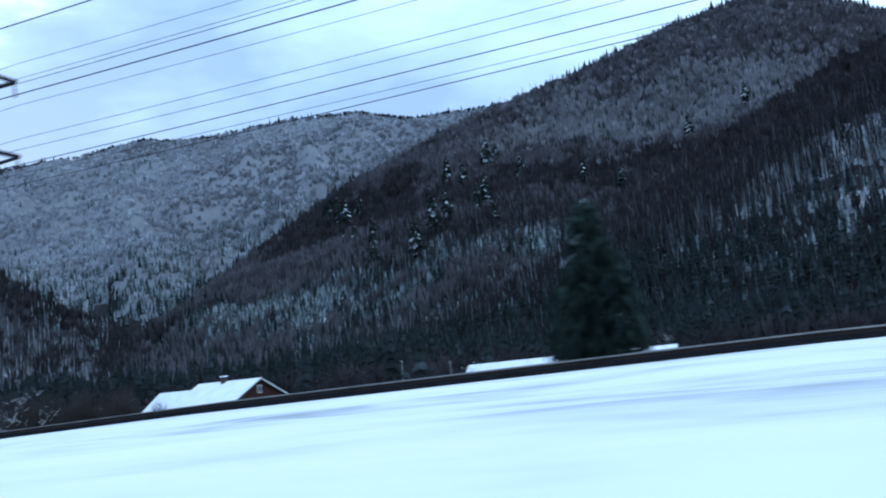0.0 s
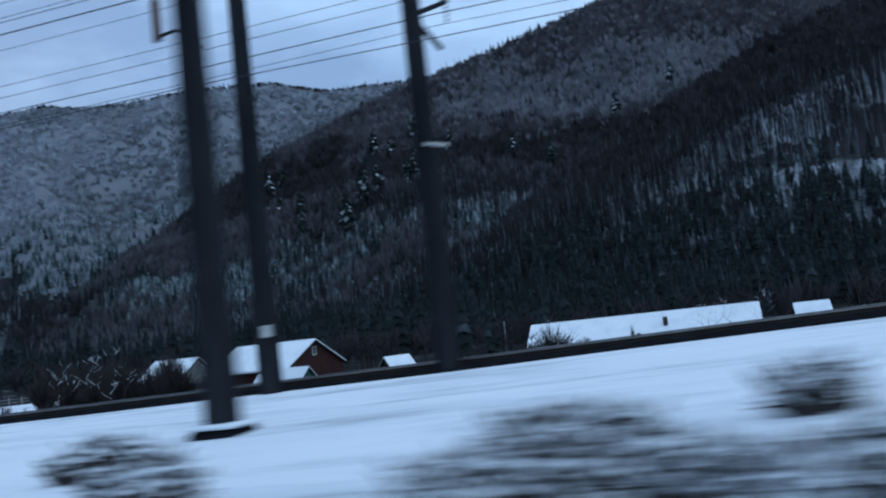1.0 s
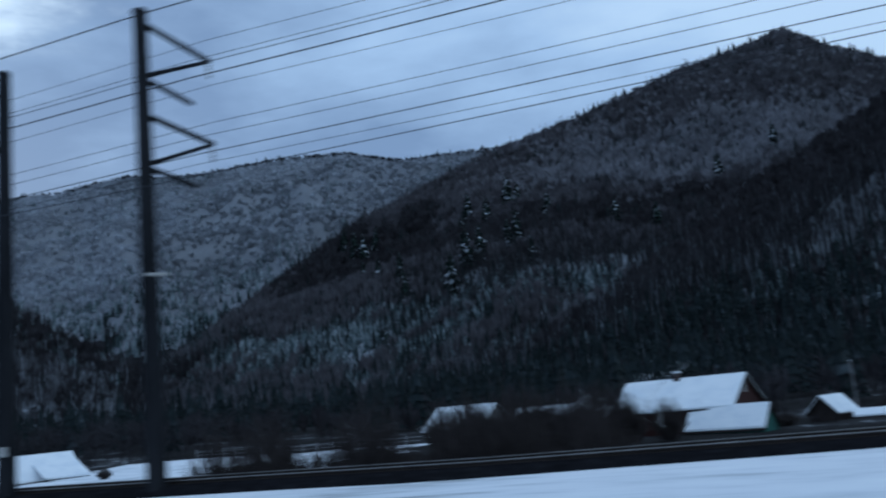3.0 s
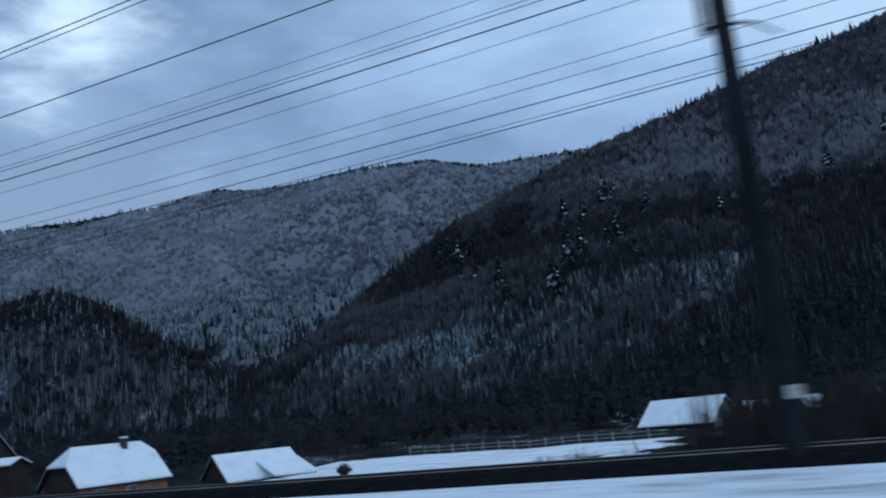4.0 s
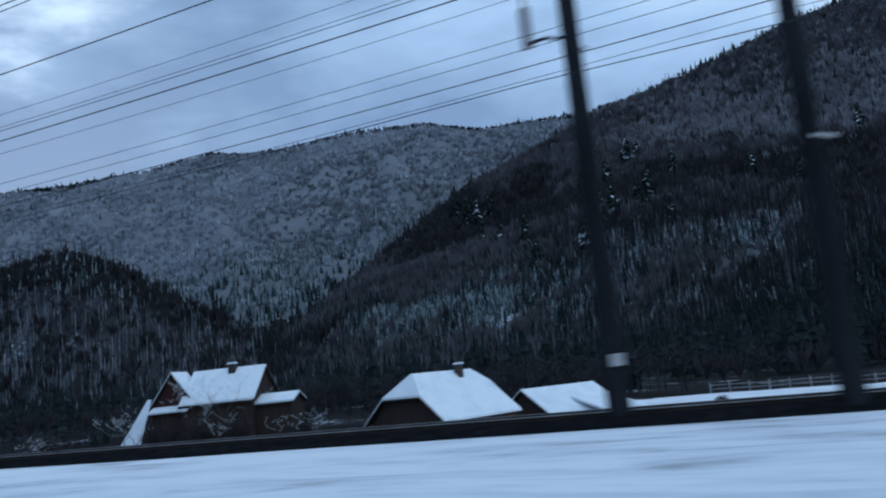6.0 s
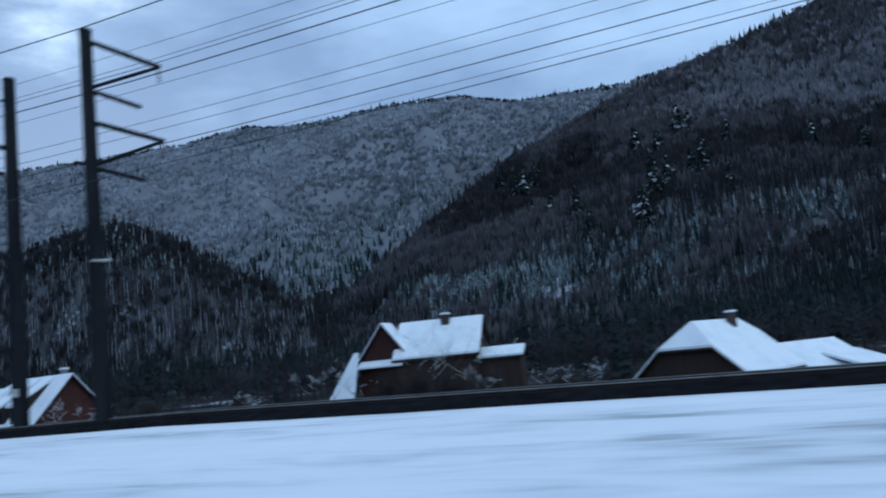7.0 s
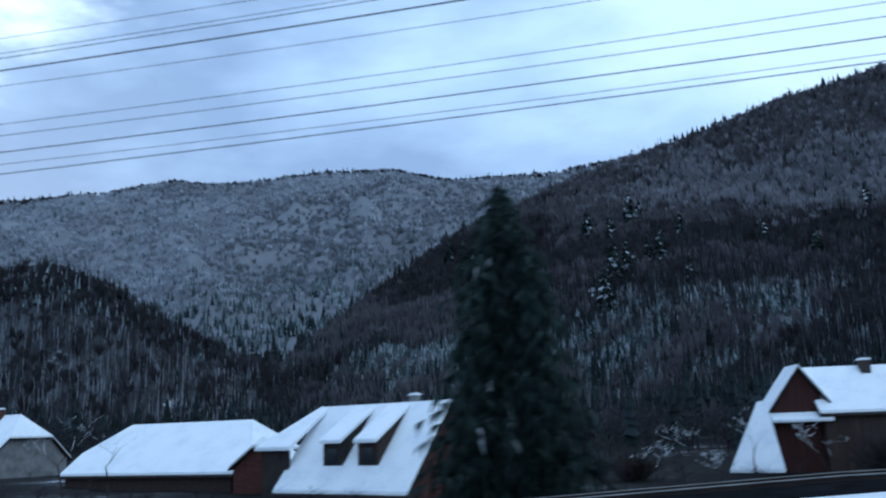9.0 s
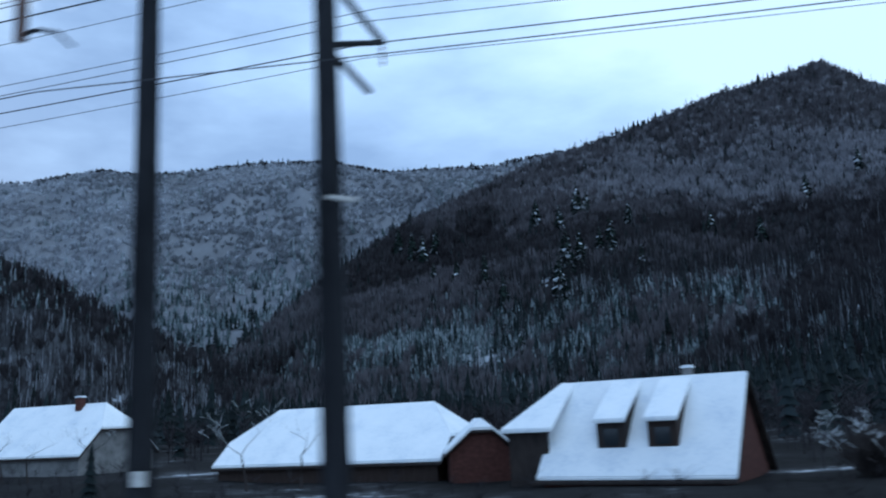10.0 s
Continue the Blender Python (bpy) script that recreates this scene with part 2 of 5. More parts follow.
def box(bm, x0, x1, y0, y1, z0, z1, bevel=0.0, mat=0):
    vs = [bm.verts.new(c) for c in ((x0, y0, z0), (x1, y0, z0), (x1, y1, z0), (x0, y1, z0), (x0, y0, z1), (x1, y0, z1), (x1, y1, z1), (x0, y1, z1))]
    fs = [bm.faces.new([vs[i] for i in q]) for q in ((3, 2, 1, 0), (4, 5, 6, 7), (0, 1, 5, 4), (1, 2, 6, 5), (2, 3, 7, 6), (3, 0, 4, 7))]
    for f in fs:
        f.material_index = mat
    if bevel:
        bmesh.ops.bevel(bm, geom=list({e for f in fs for e in f.edges}), offset=bevel, segments=1, affect="EDGES")


def prism(bm, ring, depth):
    """Thicken a planar ring of points along the vector depth."""
    a = [bm.verts.new(p) for p in ring]
    b = [bm.verts.new(Vector(p) + Vector(depth)) for p in ring]
    bm.faces.new(a[::-1])
    bm.faces.new(b)
    n = len(a)
    for i in range(n):
        bm.faces.new((a[i], a[(i + 1) % n], b[(i + 1) % n], b[i]))
    bmesh.ops.recalc_face_normals(bm, faces=bm.faces)


def tube(bm, pts, radii, sides=6):
    rings = []
    for i, p in enumerate(pts):
        p = Vector(p)
        d = (Vector(pts[min(i + 1, len(pts) - 1)]) - Vector(pts[max(i - 1, 0)])).normalized()
        s = d.cross(Vector((0, 0, 1)) if abs(d.z) < 0.9 else Vector((1, 0, 0))).normalized()
        u = s.cross(d)
        r = radii[i] if isinstance(radii, (list, tuple)) else radii
        rings.append([bm.verts.new(p + s * r * math.cos(6.2832 * k / sides) + u * r * math.sin(6.2832 * k / sides)) for k in range(sides)])
    for a, b in zip(rings, rings[1:]):
        for k in range(sides):
            bm.faces.new((a[k], a[(k + 1) % sides], b[(k + 1) % sides], b[k]))
    bm.faces.new(rings[0][::-1])
    bm.faces.new(rings[-1])


def mesh_of(name, verts, loops_per_face, faces, materials, smooth=False, mat_index=None):
    """A mesh from arrays of one face size."""
    me = bpy.data.meshes.new(name)
    nf = len(faces)
    me.vertices.add(len(verts))
    me.vertices.foreach_set("co", np.asarray(verts, np.float32).ravel())
    me.loops.add(nf * loops_per_face)
    me.loops.foreach_set("vertex_index", np.asarray(faces, np.int32).ravel())
    me.polygons.add(nf)
    me.polygons.foreach_set("loop_start", np.arange(0, nf * loops_per_face, loops_per_face, dtype=np.int32))
    me.polygons.foreach_set("use_smooth", np.full(nf, smooth))
    for m in materials:
        me.materials.append(m)
    if mat_index is not None:
        me.polygons.foreach_set("material_index", np.asarray(mat_index, np.int32))
    me.update(calc_edges=True)
    me.validate()
    return me


def lattice(x, y, seed):
    xi, yi = np.floor(x).astype(np.int64), np.floor(y).astype(np.int64)
    fx, fy = x - xi, y - yi
    fx, fy = fx * fx * (3 - 2 * fx), fy * fy * (3 - 2 * fy)

    def at(i, j):
        h = (i * 374761393 + j * 668265263 + seed * 974634777) & 0xFFFFFFFF
        h = ((h ^ (h >> 13)) * 1274126177) & 0xFFFFFFFF
        return ((h ^ (h >> 16)) & 0xFFFF) / 65535.0 * 2 - 1
    a, b, c, d = at(xi, yi), at(xi + 1, yi), at(xi, yi + 1), at(xi + 1, yi + 1)
    return (a * (1 - fx) + b * fx) * (1 - fy) + (c * (1 - fx) + d * fx) * fy


def rough_noise(x, y, seed, octaves=4):
    total, amp = 0.0, 1.0
    for k in range(octaves):
        total = total + amp * lattice(x * 2 ** k, y * 2 ** k, seed + k)
        amp *= 0.5
    return total


# ---- ground ----
EDGE_X = [-400, -242, -222, -200, -175, -150, -125, -85, -60, -45, -32, -20, 0, 60]
EDGE_Z = [-0.7, -0.7, 0.55, 0.7, 0.52, 0.4, 0.18, -0.03, 0.24, 0.55, 0.88, 1.25, 1.6, 1.6]


def edge_z(x):
    return np.interp(x, EDGE_X, EDGE_Z)


def bend(x):
    """How far the second track swings towards the first one, in the west."""
    f = np.clip((-208 - np.asarray(x, float)) / 48, 0, 1)
    return -6.2 * f * f * (3 - 2 * f)


def ground_z(x, y):
    x, y = np.asarray(x, float), np.asarray(y, float)
    y = np.where(y > 2.2, np.maximum(y - bend(x) * np.clip((y - 2.2) / 10, 0, 1), 2.2), y)
    e = edge_z(x)
    near = np.clip((y - 2.2) / 2.5, 0, 1)
    z = np.minimum(e, 0.25) * (1 - near) + e * near
    z = z + 0.10 * rough_noise(x * 0.12, y * 0.3, 5) * near * np.clip((24 - y) / 6, 0.15, 1)
    fall = np.clip((y - 26.6) / 11, 0, 1)
    village = np.interp(x, [-400, -230, -150, 0], [-2.0, -2.2, -4.1, -4.2]) + 0.5 * rough_noise(x * 0.03, y * 0.03, 9)
    fall = fall * fall * (3 - 2 * fall)
    z = z * (1 - fall) + village * fall
    return np.where(y < 0, 0.25 + np.clip((-y - 4) * 0.1, 0, 60) * (y < -4), z)


def spaced(*runs):
    return np.concatenate([np.linspace(a, b, n, endpoint=False) for a, b, n in runs])


gx = spaced((-4500, -900, 20), (-900, -420, 20), (-420, 60, 240), (60, 400, 20), (400, 4500, 18))
gy = spaced((-3000, -100, 14), (-100, 0, 12), (0, 36, 72), (36, 130, 70), (130, 200, 25), (200, 700, 25), (700, 4400, 16))
GX, GY = np.meshgrid(gx, gy, indexing="ij")
GZ = ground_z(GX, GY)
gv = np.stack([GX, GY, GZ], -1).reshape(-1, 3)
ii, jj = np.meshgrid(np.arange(len(gx) - 1), np.arange(len(gy) - 1), indexing="ij")
k0 = (ii * len(gy) + jj).ravel()
gf = np.stack([k0, k0 + len(gy), k0 + len(gy) + 1, k0 + 1], 1)
mid_y = gv[gf].mean(1)[:, 1]
mid_x = gv[gf].mean(1)[:, 0]
ragged = 4.5 * rough_noise(mid_x / 9, mid_y / 9, 61) + 1.5 * rough_noise(mid_x / 3, mid_y / 3, 62)
paddock = (mid_y + ragged > 58) & (mid_y < 126.5) & (np.abs(mid_x + 152) + ragged < 27 + 3 * np.sin(mid_y / 9))
gmesh = mesh_of("ground", gv, 4, gf, [FIELD, BRUSH], True, ((mid_y - bend(mid_x) > 28.4 + 0.15 * ragged) & ~paddock).astype(int))
tagged(new("ground", gmesh), "snow covered field and valley floor with brown scrub", "ground", kind="structure")

# ---- the mountains ----
EYE_X = -110.0


class Hill:
    """A wooded hillside that rises from its foot to a crest line."""

    def __init__(self, crest, foot_y, power, amp, seed):
        self.crest = np.array(crest, float)
        step = np.r_[0, np.cumsum(np.linalg.norm(np.diff(self.crest[:, :2], axis=0), axis=1))]
        self.length, self.at_step, self.foot_y, self.power, self.amp, self.seed = step[-1], step, foot_y, power, amp, seed

    def place(self, u, s):
        """World points for u along the crest (0 to 1) and s up the slope (0 foot, 1 crest, more: behind it)."""
        d = u * self.length
        c = np.stack([np.interp(d, self.at_step, self.crest[:, k]) for k in range(3)], -1)
        f = np.minimum(self.foot_y / c[..., 1], 0.9)
        fx, fy = EYE_X + (c[..., 0] - EYE_X) * f, c[..., 1] * f
        x, y = fx + (c[..., 0] - fx) * s, fy + (c[..., 1] - fy) * s
        up = np.clip(s, 0, 1)
        top = c[..., 2] + EYE
        z = -6 + (top + 6) * up ** self.power
        calm = np.clip(np.minimum(s * 4, (1 - s) * 5), 0, 1)
        z = z + self.amp * rough_noise(x / 150, y / 150, self.seed, 2) * calm
        z = np.where(s > 1, top - (s - 1) * 900, z)
        return np.stack([x, y, z], -1)

    def build(self, name, label, materials, nu, ns, cover=None):
        u, s = np.linspace(0, 1, nu), np.r_[np.linspace(0, 1, ns), 1.04, 1.15, 1.35]
        U, S = np.meshgrid(u, s, indexing="ij")
        v = self.place(U, S).reshape(-1, 3)
        m = len(s)
        i, j = np.meshgrid(np.arange(nu - 1), np.arange(m - 1), indexing="ij")
        k = (i * m + j).ravel()
        faces = np.stack([k, k + m, k + m + 1, k + 1], 1)
        c = v[faces].mean(1)
        zone = cover(U.reshape(-1)[k], S.reshape(-1)[k], c[:, 0], c[:, 1], c[:, 2]) if cover else None
        me = mesh_of(name, v, 4, faces, materials, True, zone)
        return tagged(new(name, me), label, "mountain", kind="structure")


FAR = Hill([(-4450, 1700, 830), (-4150, 2050, 900), (-3700, 2450, 1000), (-3300, 2560, 990), (-3060, 2650, 991), (-2800, 2800, 1027), (-2580, 2920, 1080), (-2450, 3000, 1060),
            (-2300, 3050, 1066), (-2020, 3220, 1114), (-1717, 3300, 1108), (-1454, 3300, 1021), (-1228, 3300, 1009), (-1037, 3300, 994),
            (-753, 3300, 1008), (-300, 3300, 980), (400, 3300, 900)], 900, 1.05, 60, 21)
NEAR = Hill([(-860, 800, -10), (-789, 850, 47), (-775, 932, 105), (-772, 1014, 142), (-761, 1095, 186), (-721, 1177, 248), (-684, 1259, 303),
             (-600, 1341, 362), (-520, 1423, 419), (-432, 1550, 482), (-333, 1640, 535), (-177, 1700, 601), (-68, 1750, 633), (27, 1780, 666),
             (99, 1800, 622), (199, 1800, 566), (420, 1800, 560), (900, 1800, 560)], 500, 1.3, 16, 33)
SPUR = Hill([(-345, 600, -6), (-285, 645, 20), (-215, 700, 60), (-140, 800, 120), (-108, 850, 149), (-65, 900, 188), (-2, 950, 227), (71, 1000, 273), (148, 1050, 307), (204, 1100, 335),
             (420, 1200, 420), (900, 1300, 470)], 430, 1.35, 8, 44)
WEST = Hill([(-3000, 1000, 380), (-2300, 900, 330), (-1700, 800, 250), (-1213, 760, 190), (-1143, 760, 200), (-1065, 760, 207), (-1000, 760, 206), (-940, 760, 180),
             (-870, 760, 142), (-819, 760, 112), (-742, 760, 74), (-671, 760, 46), (-600, 760, 20), (-540, 760, -10)], 520, 1.2, 8, 55)


def bell(v, mid, half):
    return np.exp(-((v - mid) / half) ** 2)


def wood_bands(x, y, z):
    """The belts of the near slopes by height: open beech wood on snow, young spruces, dark wood, rimed wood paled for
    haze.
    """
    zz = z + 16 * rough_noise(x / 70, y / 200, 75) + 22 * lattice(x / 9, y / 60, 72) + 0.06 * (x + 250)
    beech = bell(zz, 128, 28) * np.clip((x + 540) / 220, 0, 1)
    young = bell(zz, 50, 46) * np.clip((x + 720) / 300, 0.4, 1) * np.clip(0.95 + 0.6 * rough_noise(x / 60, y / 120, 70), 0.3, 1.15)
    dark = bell(zz, 200, 48)
    rimed = np.clip((zz - 225 + 45 * rough_noise(x / 130, y / 160, 69)) / 80, 0, 1) * np.clip((x + 540) / 240, 0, 1) * (1 - np.clip((zz - 350 + 50 * rough_noise(x / 110, y / 110, 65)) / 130, 0, 0.85))
    return beech, young, dark, rimed


def near_cover(u, s, x, y, z):
    """0 bare litter, 1 thin snow, 2 snow."""
    n = 0.3 * rough_noise(x / 40, y / 60, 77) + 0.12 * lattice(x / 9, y / 30, 76)
    beech, young, dark, rimed = wood_bands(x, y, z)
    return np.where(1.05 * beech + 0.62 * young + n > 0.72, 2, np.where(0.8 * young + 0.62 * rimed + 0.5 * beech - 0.6 * dark * (rimed < 0.5) + n > 0.42, 1, 0))


def spur_beech(s, x, y):
    """The belt of tall beeches just under the dark crest of the spur."""
    return bell(s + 0.05 * rough_noise(x / 50, y / 90, 68), 0.58, 0.13) * np.clip((x + 180) / 40, 0.25, 1)


def spur_cover(u, s, x, y, z):
    n = 0.25 * rough_noise(x / 36, y / 45, 78) + 0.15 * lattice(x / 9, y / 20, 74)
    glade = 1.3 * bell(z, 77, 10) * np.clip((x - 15) / 20, 0, 1)
    young = bell(z, 60, 40)
    return np.where(1.1 * spur_beech(s, x, y) + glade + 0.2 * young + n > 0.72, 2, np.where(0.6 * young + n > 0.5, 1, 0))


def west_cover(u, s, x, y, z):
    n = 0.4 * rough_noise(x / 22, y / 50, 79) + 0.45 * lattice(x / 6, y / 30, 73)
    return np.where(bell(s, 0.42, 0.3) + n > 1.45, 2, np.where(bell(s, 0.45, 0.45) + n > 0.6, 1, 0))


def far_cover(u, s, x, y, z):
    """0 frosted slope, 1 dark conifer floor at the foot."""
    return np.where(z + 40 * rough_noise(x / 120, y / 120, 71) < 150, 1, 0)


def far_brown(x, y):
    """Belts of the far mountain that hold less rime, running down the fall lines."""
    return np.clip(0.05 + 1.1 * rough_noise(x / 420 + 0.25 * y / 420, y / 900, 37, 3), 0, 1)


FAR.build("mountain_far", "far mountain of frosted woodland under snow", [FAR_SLOPE, SLOPE], 260, 120, far_cover)
NEAR.build("mountain_near", "dark wooded mountainside with snow between the trees", [SLOPE, SLOPE_HAZE, SLOPE_SNOW], 440, 180, near_cover)
SPUR.build("mountain_spur", "dark wooded spur with bare beech wood and snow", [SLOPE, SLOPE_HAZE, SLOPE_SNOW], 300, 130, spur_cover)
WEST.build("mountain_west", "low wooded hill with pale trunks and snow", [SLOPE, SLOPE_HAZE, SLOPE_SNOW], 320, 70, west_cover)


# ---- woodland ----
def cone_tree(tiers, sides, width, rng):
    """A spruce one unit high: ragged skirts, each an island of its own."""
    v, f = [], []
    for k in range(tiers):
        z0, z1 = 0.1 + 0.86 * k / tiers, 0.1 + 0.86 * (k + 1.55) / tiers
        r = width * (1 - k / tiers) ** 0.85 + 0.012
        b = len(v)
        v.append((rng.uniform(-0.01, 0.01), rng.uniform(-0.01, 0.01), min(z1, 1.0)))
        for j in range(sides):
            a = 6.2832 * (j + 0.5 * (k % 2)) / sides
            q = r * (1.0 if j % 2 else 0.62) * rng.uniform(0.8, 1.2)
            v.append((q * math.cos(a), q * math.sin(a), z0 - 0.03 * (j % 2) + rng.uniform(-0.015, 0.015)))
        for j in range(sides):
            f.append((b, b + 1 + j, b + 1 + (j + 1) % sides))
    return np.array(v), np.array(f)


def bare_tree(blades, spread, rng, trunk=0.012):
    """A leafless tree one unit high: a thin trunk and steep thin boughs."""
    v, f = [], []

    def sliver(p, q, w):
        b = len(v)
        d = rng.uniform(0, 6.2832)
        o = np.array((math.cos(d), math.sin(d), 0)) * w
        o2 = np.array((-math.sin(d), math.cos(d), 0)) * w
        v.extend((np.array(p) + o, np.array(p) - 0.5 * o + o2, np.array(p) - 0.5 * o - o2, q))
        f.extend(((b, b + 1, b + 3), (b + 1, b + 2, b + 3)))
    sliver((0, 0, -0.05), (rng.uniform(-0.03, 0.03), rng.uniform(-0.03, 0.03), 0.98), trunk)
    for k in range(blades):
        z = 0.3 + 0.5 * rng.random()
        a = rng.uniform(0, 6.2832)
        r = spread * rng.uniform(0.5, 1) * (1.15 - abs(z - 0.45))
        sliver((0, 0, z), (r * math.cos(a), r * math.sin(a), min(1.0, z + rng.uniform(0.12, 0.36))), trunk * 0.75)
    return np.array(v), np.array(f)


def crown_tree(rng, sprays, width, lean):
    """A leafless crown one unit high: a ragged broom of upright sprays that rise from one trunk."""
    v, f = [(0, 0, 0.05), (0.012, 0, 0.05)], []
    for k in range(sprays):
        b = len(v)
        a, r = rng.uniform(0, 6.2832), lean * rng.uniform(0.15, 1) ** 0.6
        top = rng.uniform(0.66, 1.0) - 0.5 * r * r / lean
        c = np.array((0.8 * r * math.cos(a), 0.8 * r * math.sin(a), top * rng.uniform(0.55, 0.72)))
        d, w = rng.uniform(0, 6.2832), width * rng.uniform(0.7, 1.3)
        o = np.array((w * math.cos(d), w * math.sin(d), rng.uniform(-0.04, 0.04)))
        v.extend((c - o, c + o, (r * math.cos(a), r * math.sin(a), top)))
        f.extend(((k % 2, b, b + 2), (k % 2, b + 2, b + 1)))
    f.append((0, 1, 2))
    return np.array(v), np.array(f)


def joined(tree):
    """The same tree with its skirts strung on one stem, so that it is one island."""
    v, f = tree
    tops = [int(q[0]) for q in f]
    tops = sorted(set(tops))
    return v, np.array(list(map(tuple, f)) + [(a, b, b + 1) for a, b in zip(tops, tops[1:])])


def wood(name, label, templates, points, heights, material, seed, wide=1.0):
    """Many trees as one mesh."""
    rng = np.random.default_rng(seed)
    pick = rng.integers(0, len(templates), len(points))
    vs, fs, base = [], [], 0
    for k, (tv, tf) in enumerate(templates):
        p, h = points[pick == k], heights[pick == k]
        if not len(p):
            continue
        a = rng.uniform(0, 6.2832, len(p))
        c, s = np.cos(a)[:, None], np.sin(a)[:, None]
        w = (h * wide * rng.uniform(0.8, 1.25, len(p)))[:, None]
        x = (tv[None, :, 0] * c - tv[None, :, 1] * s) * w + p[:, :1]
        y = (tv[None, :, 0] * s + tv[None, :, 1] * c) * w + p[:, 1:2]
        z = tv[None, :, 2] * h[:, None] + p[:, 2:]
        vs.append(np.stack([x, y, z], -1).reshape(-1, 3))
        fs.append((tf[None] + base + (np.arange(len(p)) * len(tv))[:, None, None]).reshape(-1, 3))
        base += len(p) * len(tv)
    me = mesh_of(name, np.concatenate(vs), 3, np.concatenate(fs), [material])
    return tagged(new(name, me), label, "woodland", kind="stuff")


tr = random.Random(4)
SPRUCES = [cone_tree(7, 6, 0.17, tr) for _ in range(6)]
FAR_SPRUCES = [joined(cone_tree(3, 5, 0.19, tr)) for _ in range(8)]
YOUNG = [joined(cone_tree(4, 5, 0.2, tr)) for _ in range(5)] + [cone_tree(4, 5, 0.2, tr) for _ in range(3)]
BARE = [bare_tree(8, 0.2, tr) for _ in range(10)]
TALL_BARE = [bare_tree(6, 0.1, tr, 0.014) for _ in range(8)]
PALE_TRUNKS = [bare_tree(2, 0.07, tr, 0.019) for _ in range(6)]
CROWNS = [crown_tree(tr, 11, 0.045, 0.26) for _ in range(14)]
FAR_CROWNS = [crown_tree(tr, 7, 0.1, 0.34) for _ in range(12)]
SLIM = [bare_tree(1, 0.04, tr, 0.009) for _ in range(6)]
BRUSHY = [bare_tree(14, 0.5, tr, 0.018) for _ in range(10)]
FUZZY = [bare_tree(6, 0.42, tr, 0.035) for _ in range(10)]


def sow(hill, n, seed, keep, u0=0.0, u1=1.0):
    """Places on a hill that the density keep(u, s, x, y, z) lets stand."""
    rng = np.random.default_rng(seed)
    u, s = rng.uniform(u0, u1, n), rng.uniform(0, 1, n)
    p = hill.place(u, s)
    ok = rng.uniform(0, 1, n) < keep(u, s, p[:, 0], p[:, 1], p[:, 2])
    return p[ok] - (0, 0, 0.4), s[ok], rng


def tall(rng, n, lo, hi):
    return rng.uniform(lo, hi, n)


# far mountain: frosted crowns everywhere, spruces in belts and at the foot, brown wood along the ridge
def above(x, y, z, level, soft):
    return np.clip((z + 40 * rough_noise(x / 120, y / 120, 71) - level) / soft, 0, 1)


p, s, g = sow(FAR, 46000, 101, lambda u, s, x, y, z: 0.98 * above(x, y, z, 170, 160) * (1 - 0.75 * far_brown(x, y)))
wood("far_frosted_wood", "frosted leafless woodland on the far mountain", FAR_CROWNS, p, tall(g, len(p), 13, 23), FROST, 1, 1.3)
p, s, g = sow(FAR, 34000, 105, lambda u, s, x, y, z: 0.98 * above(x, y, z, 190, 100) * far_brown(x, y) * (s < 0.985))
wood("far_grey_wood", "grey leafless woodland with little rime on the far mountain", FAR_CROWNS, p, tall(g, len(p), 13, 23), DIM_FROST, 21, 1.3)
p, s, g = sow(FAR, 40000, 102, lambda u, s, x, y, z: np.clip(0.05 + 0.5 * (rough_noise(x / 200, y / 260, 7) > 0.45) + 0.9 * (1 - above(x, y, z, 230, 190)), 0, 1) * above(x, y, z, 70, 120))
wood("far_frosted_spruces", "frosted spruces on the far mountain", FAR_SPRUCES, p, tall(g, len(p), 12, 26), YOUNG_SNOW, 2)
p, s, g = sow(FAR, 26000, 106, lambda u, s, x, y, z: 0.95 * (1 - above(x, y, z, 80, 170)) * (s < 0.5))
wood("far_foot_spruces", "dark spruces at the foot of the far mountain", FAR_SPRUCES, p, tall(g, len(p), 14, 26), DARK_WOOD, 22, 1.1)
p, s, g = sow(FAR, 70000, 103, lambda u, s, x, y, z: (s > 0.978) * np.clip(0.7 + 0.6 * rough_noise(x / 120, y / 120, 17), 0.25, 1))
wood("far_ridge_trees", "grey leafless trees along the far ridge", FAR_CROWNS, p, tall(g, len(p), 14, 28), TWIGS, 3, 1.2)
p, s, g = sow(FAR, 60000, 104, lambda u, s, x, y, z: (s > 0.99) * np.clip(0.1 + 1.0 * rough_noise(x / 160, y / 160, 19), 0, 0.9))
wood("far_ridge_spruces", "dark spruces along the far ridge", FAR_SPRUCES, p, tall(g, len(p), 14, 38), DARK_WOOD, 20)

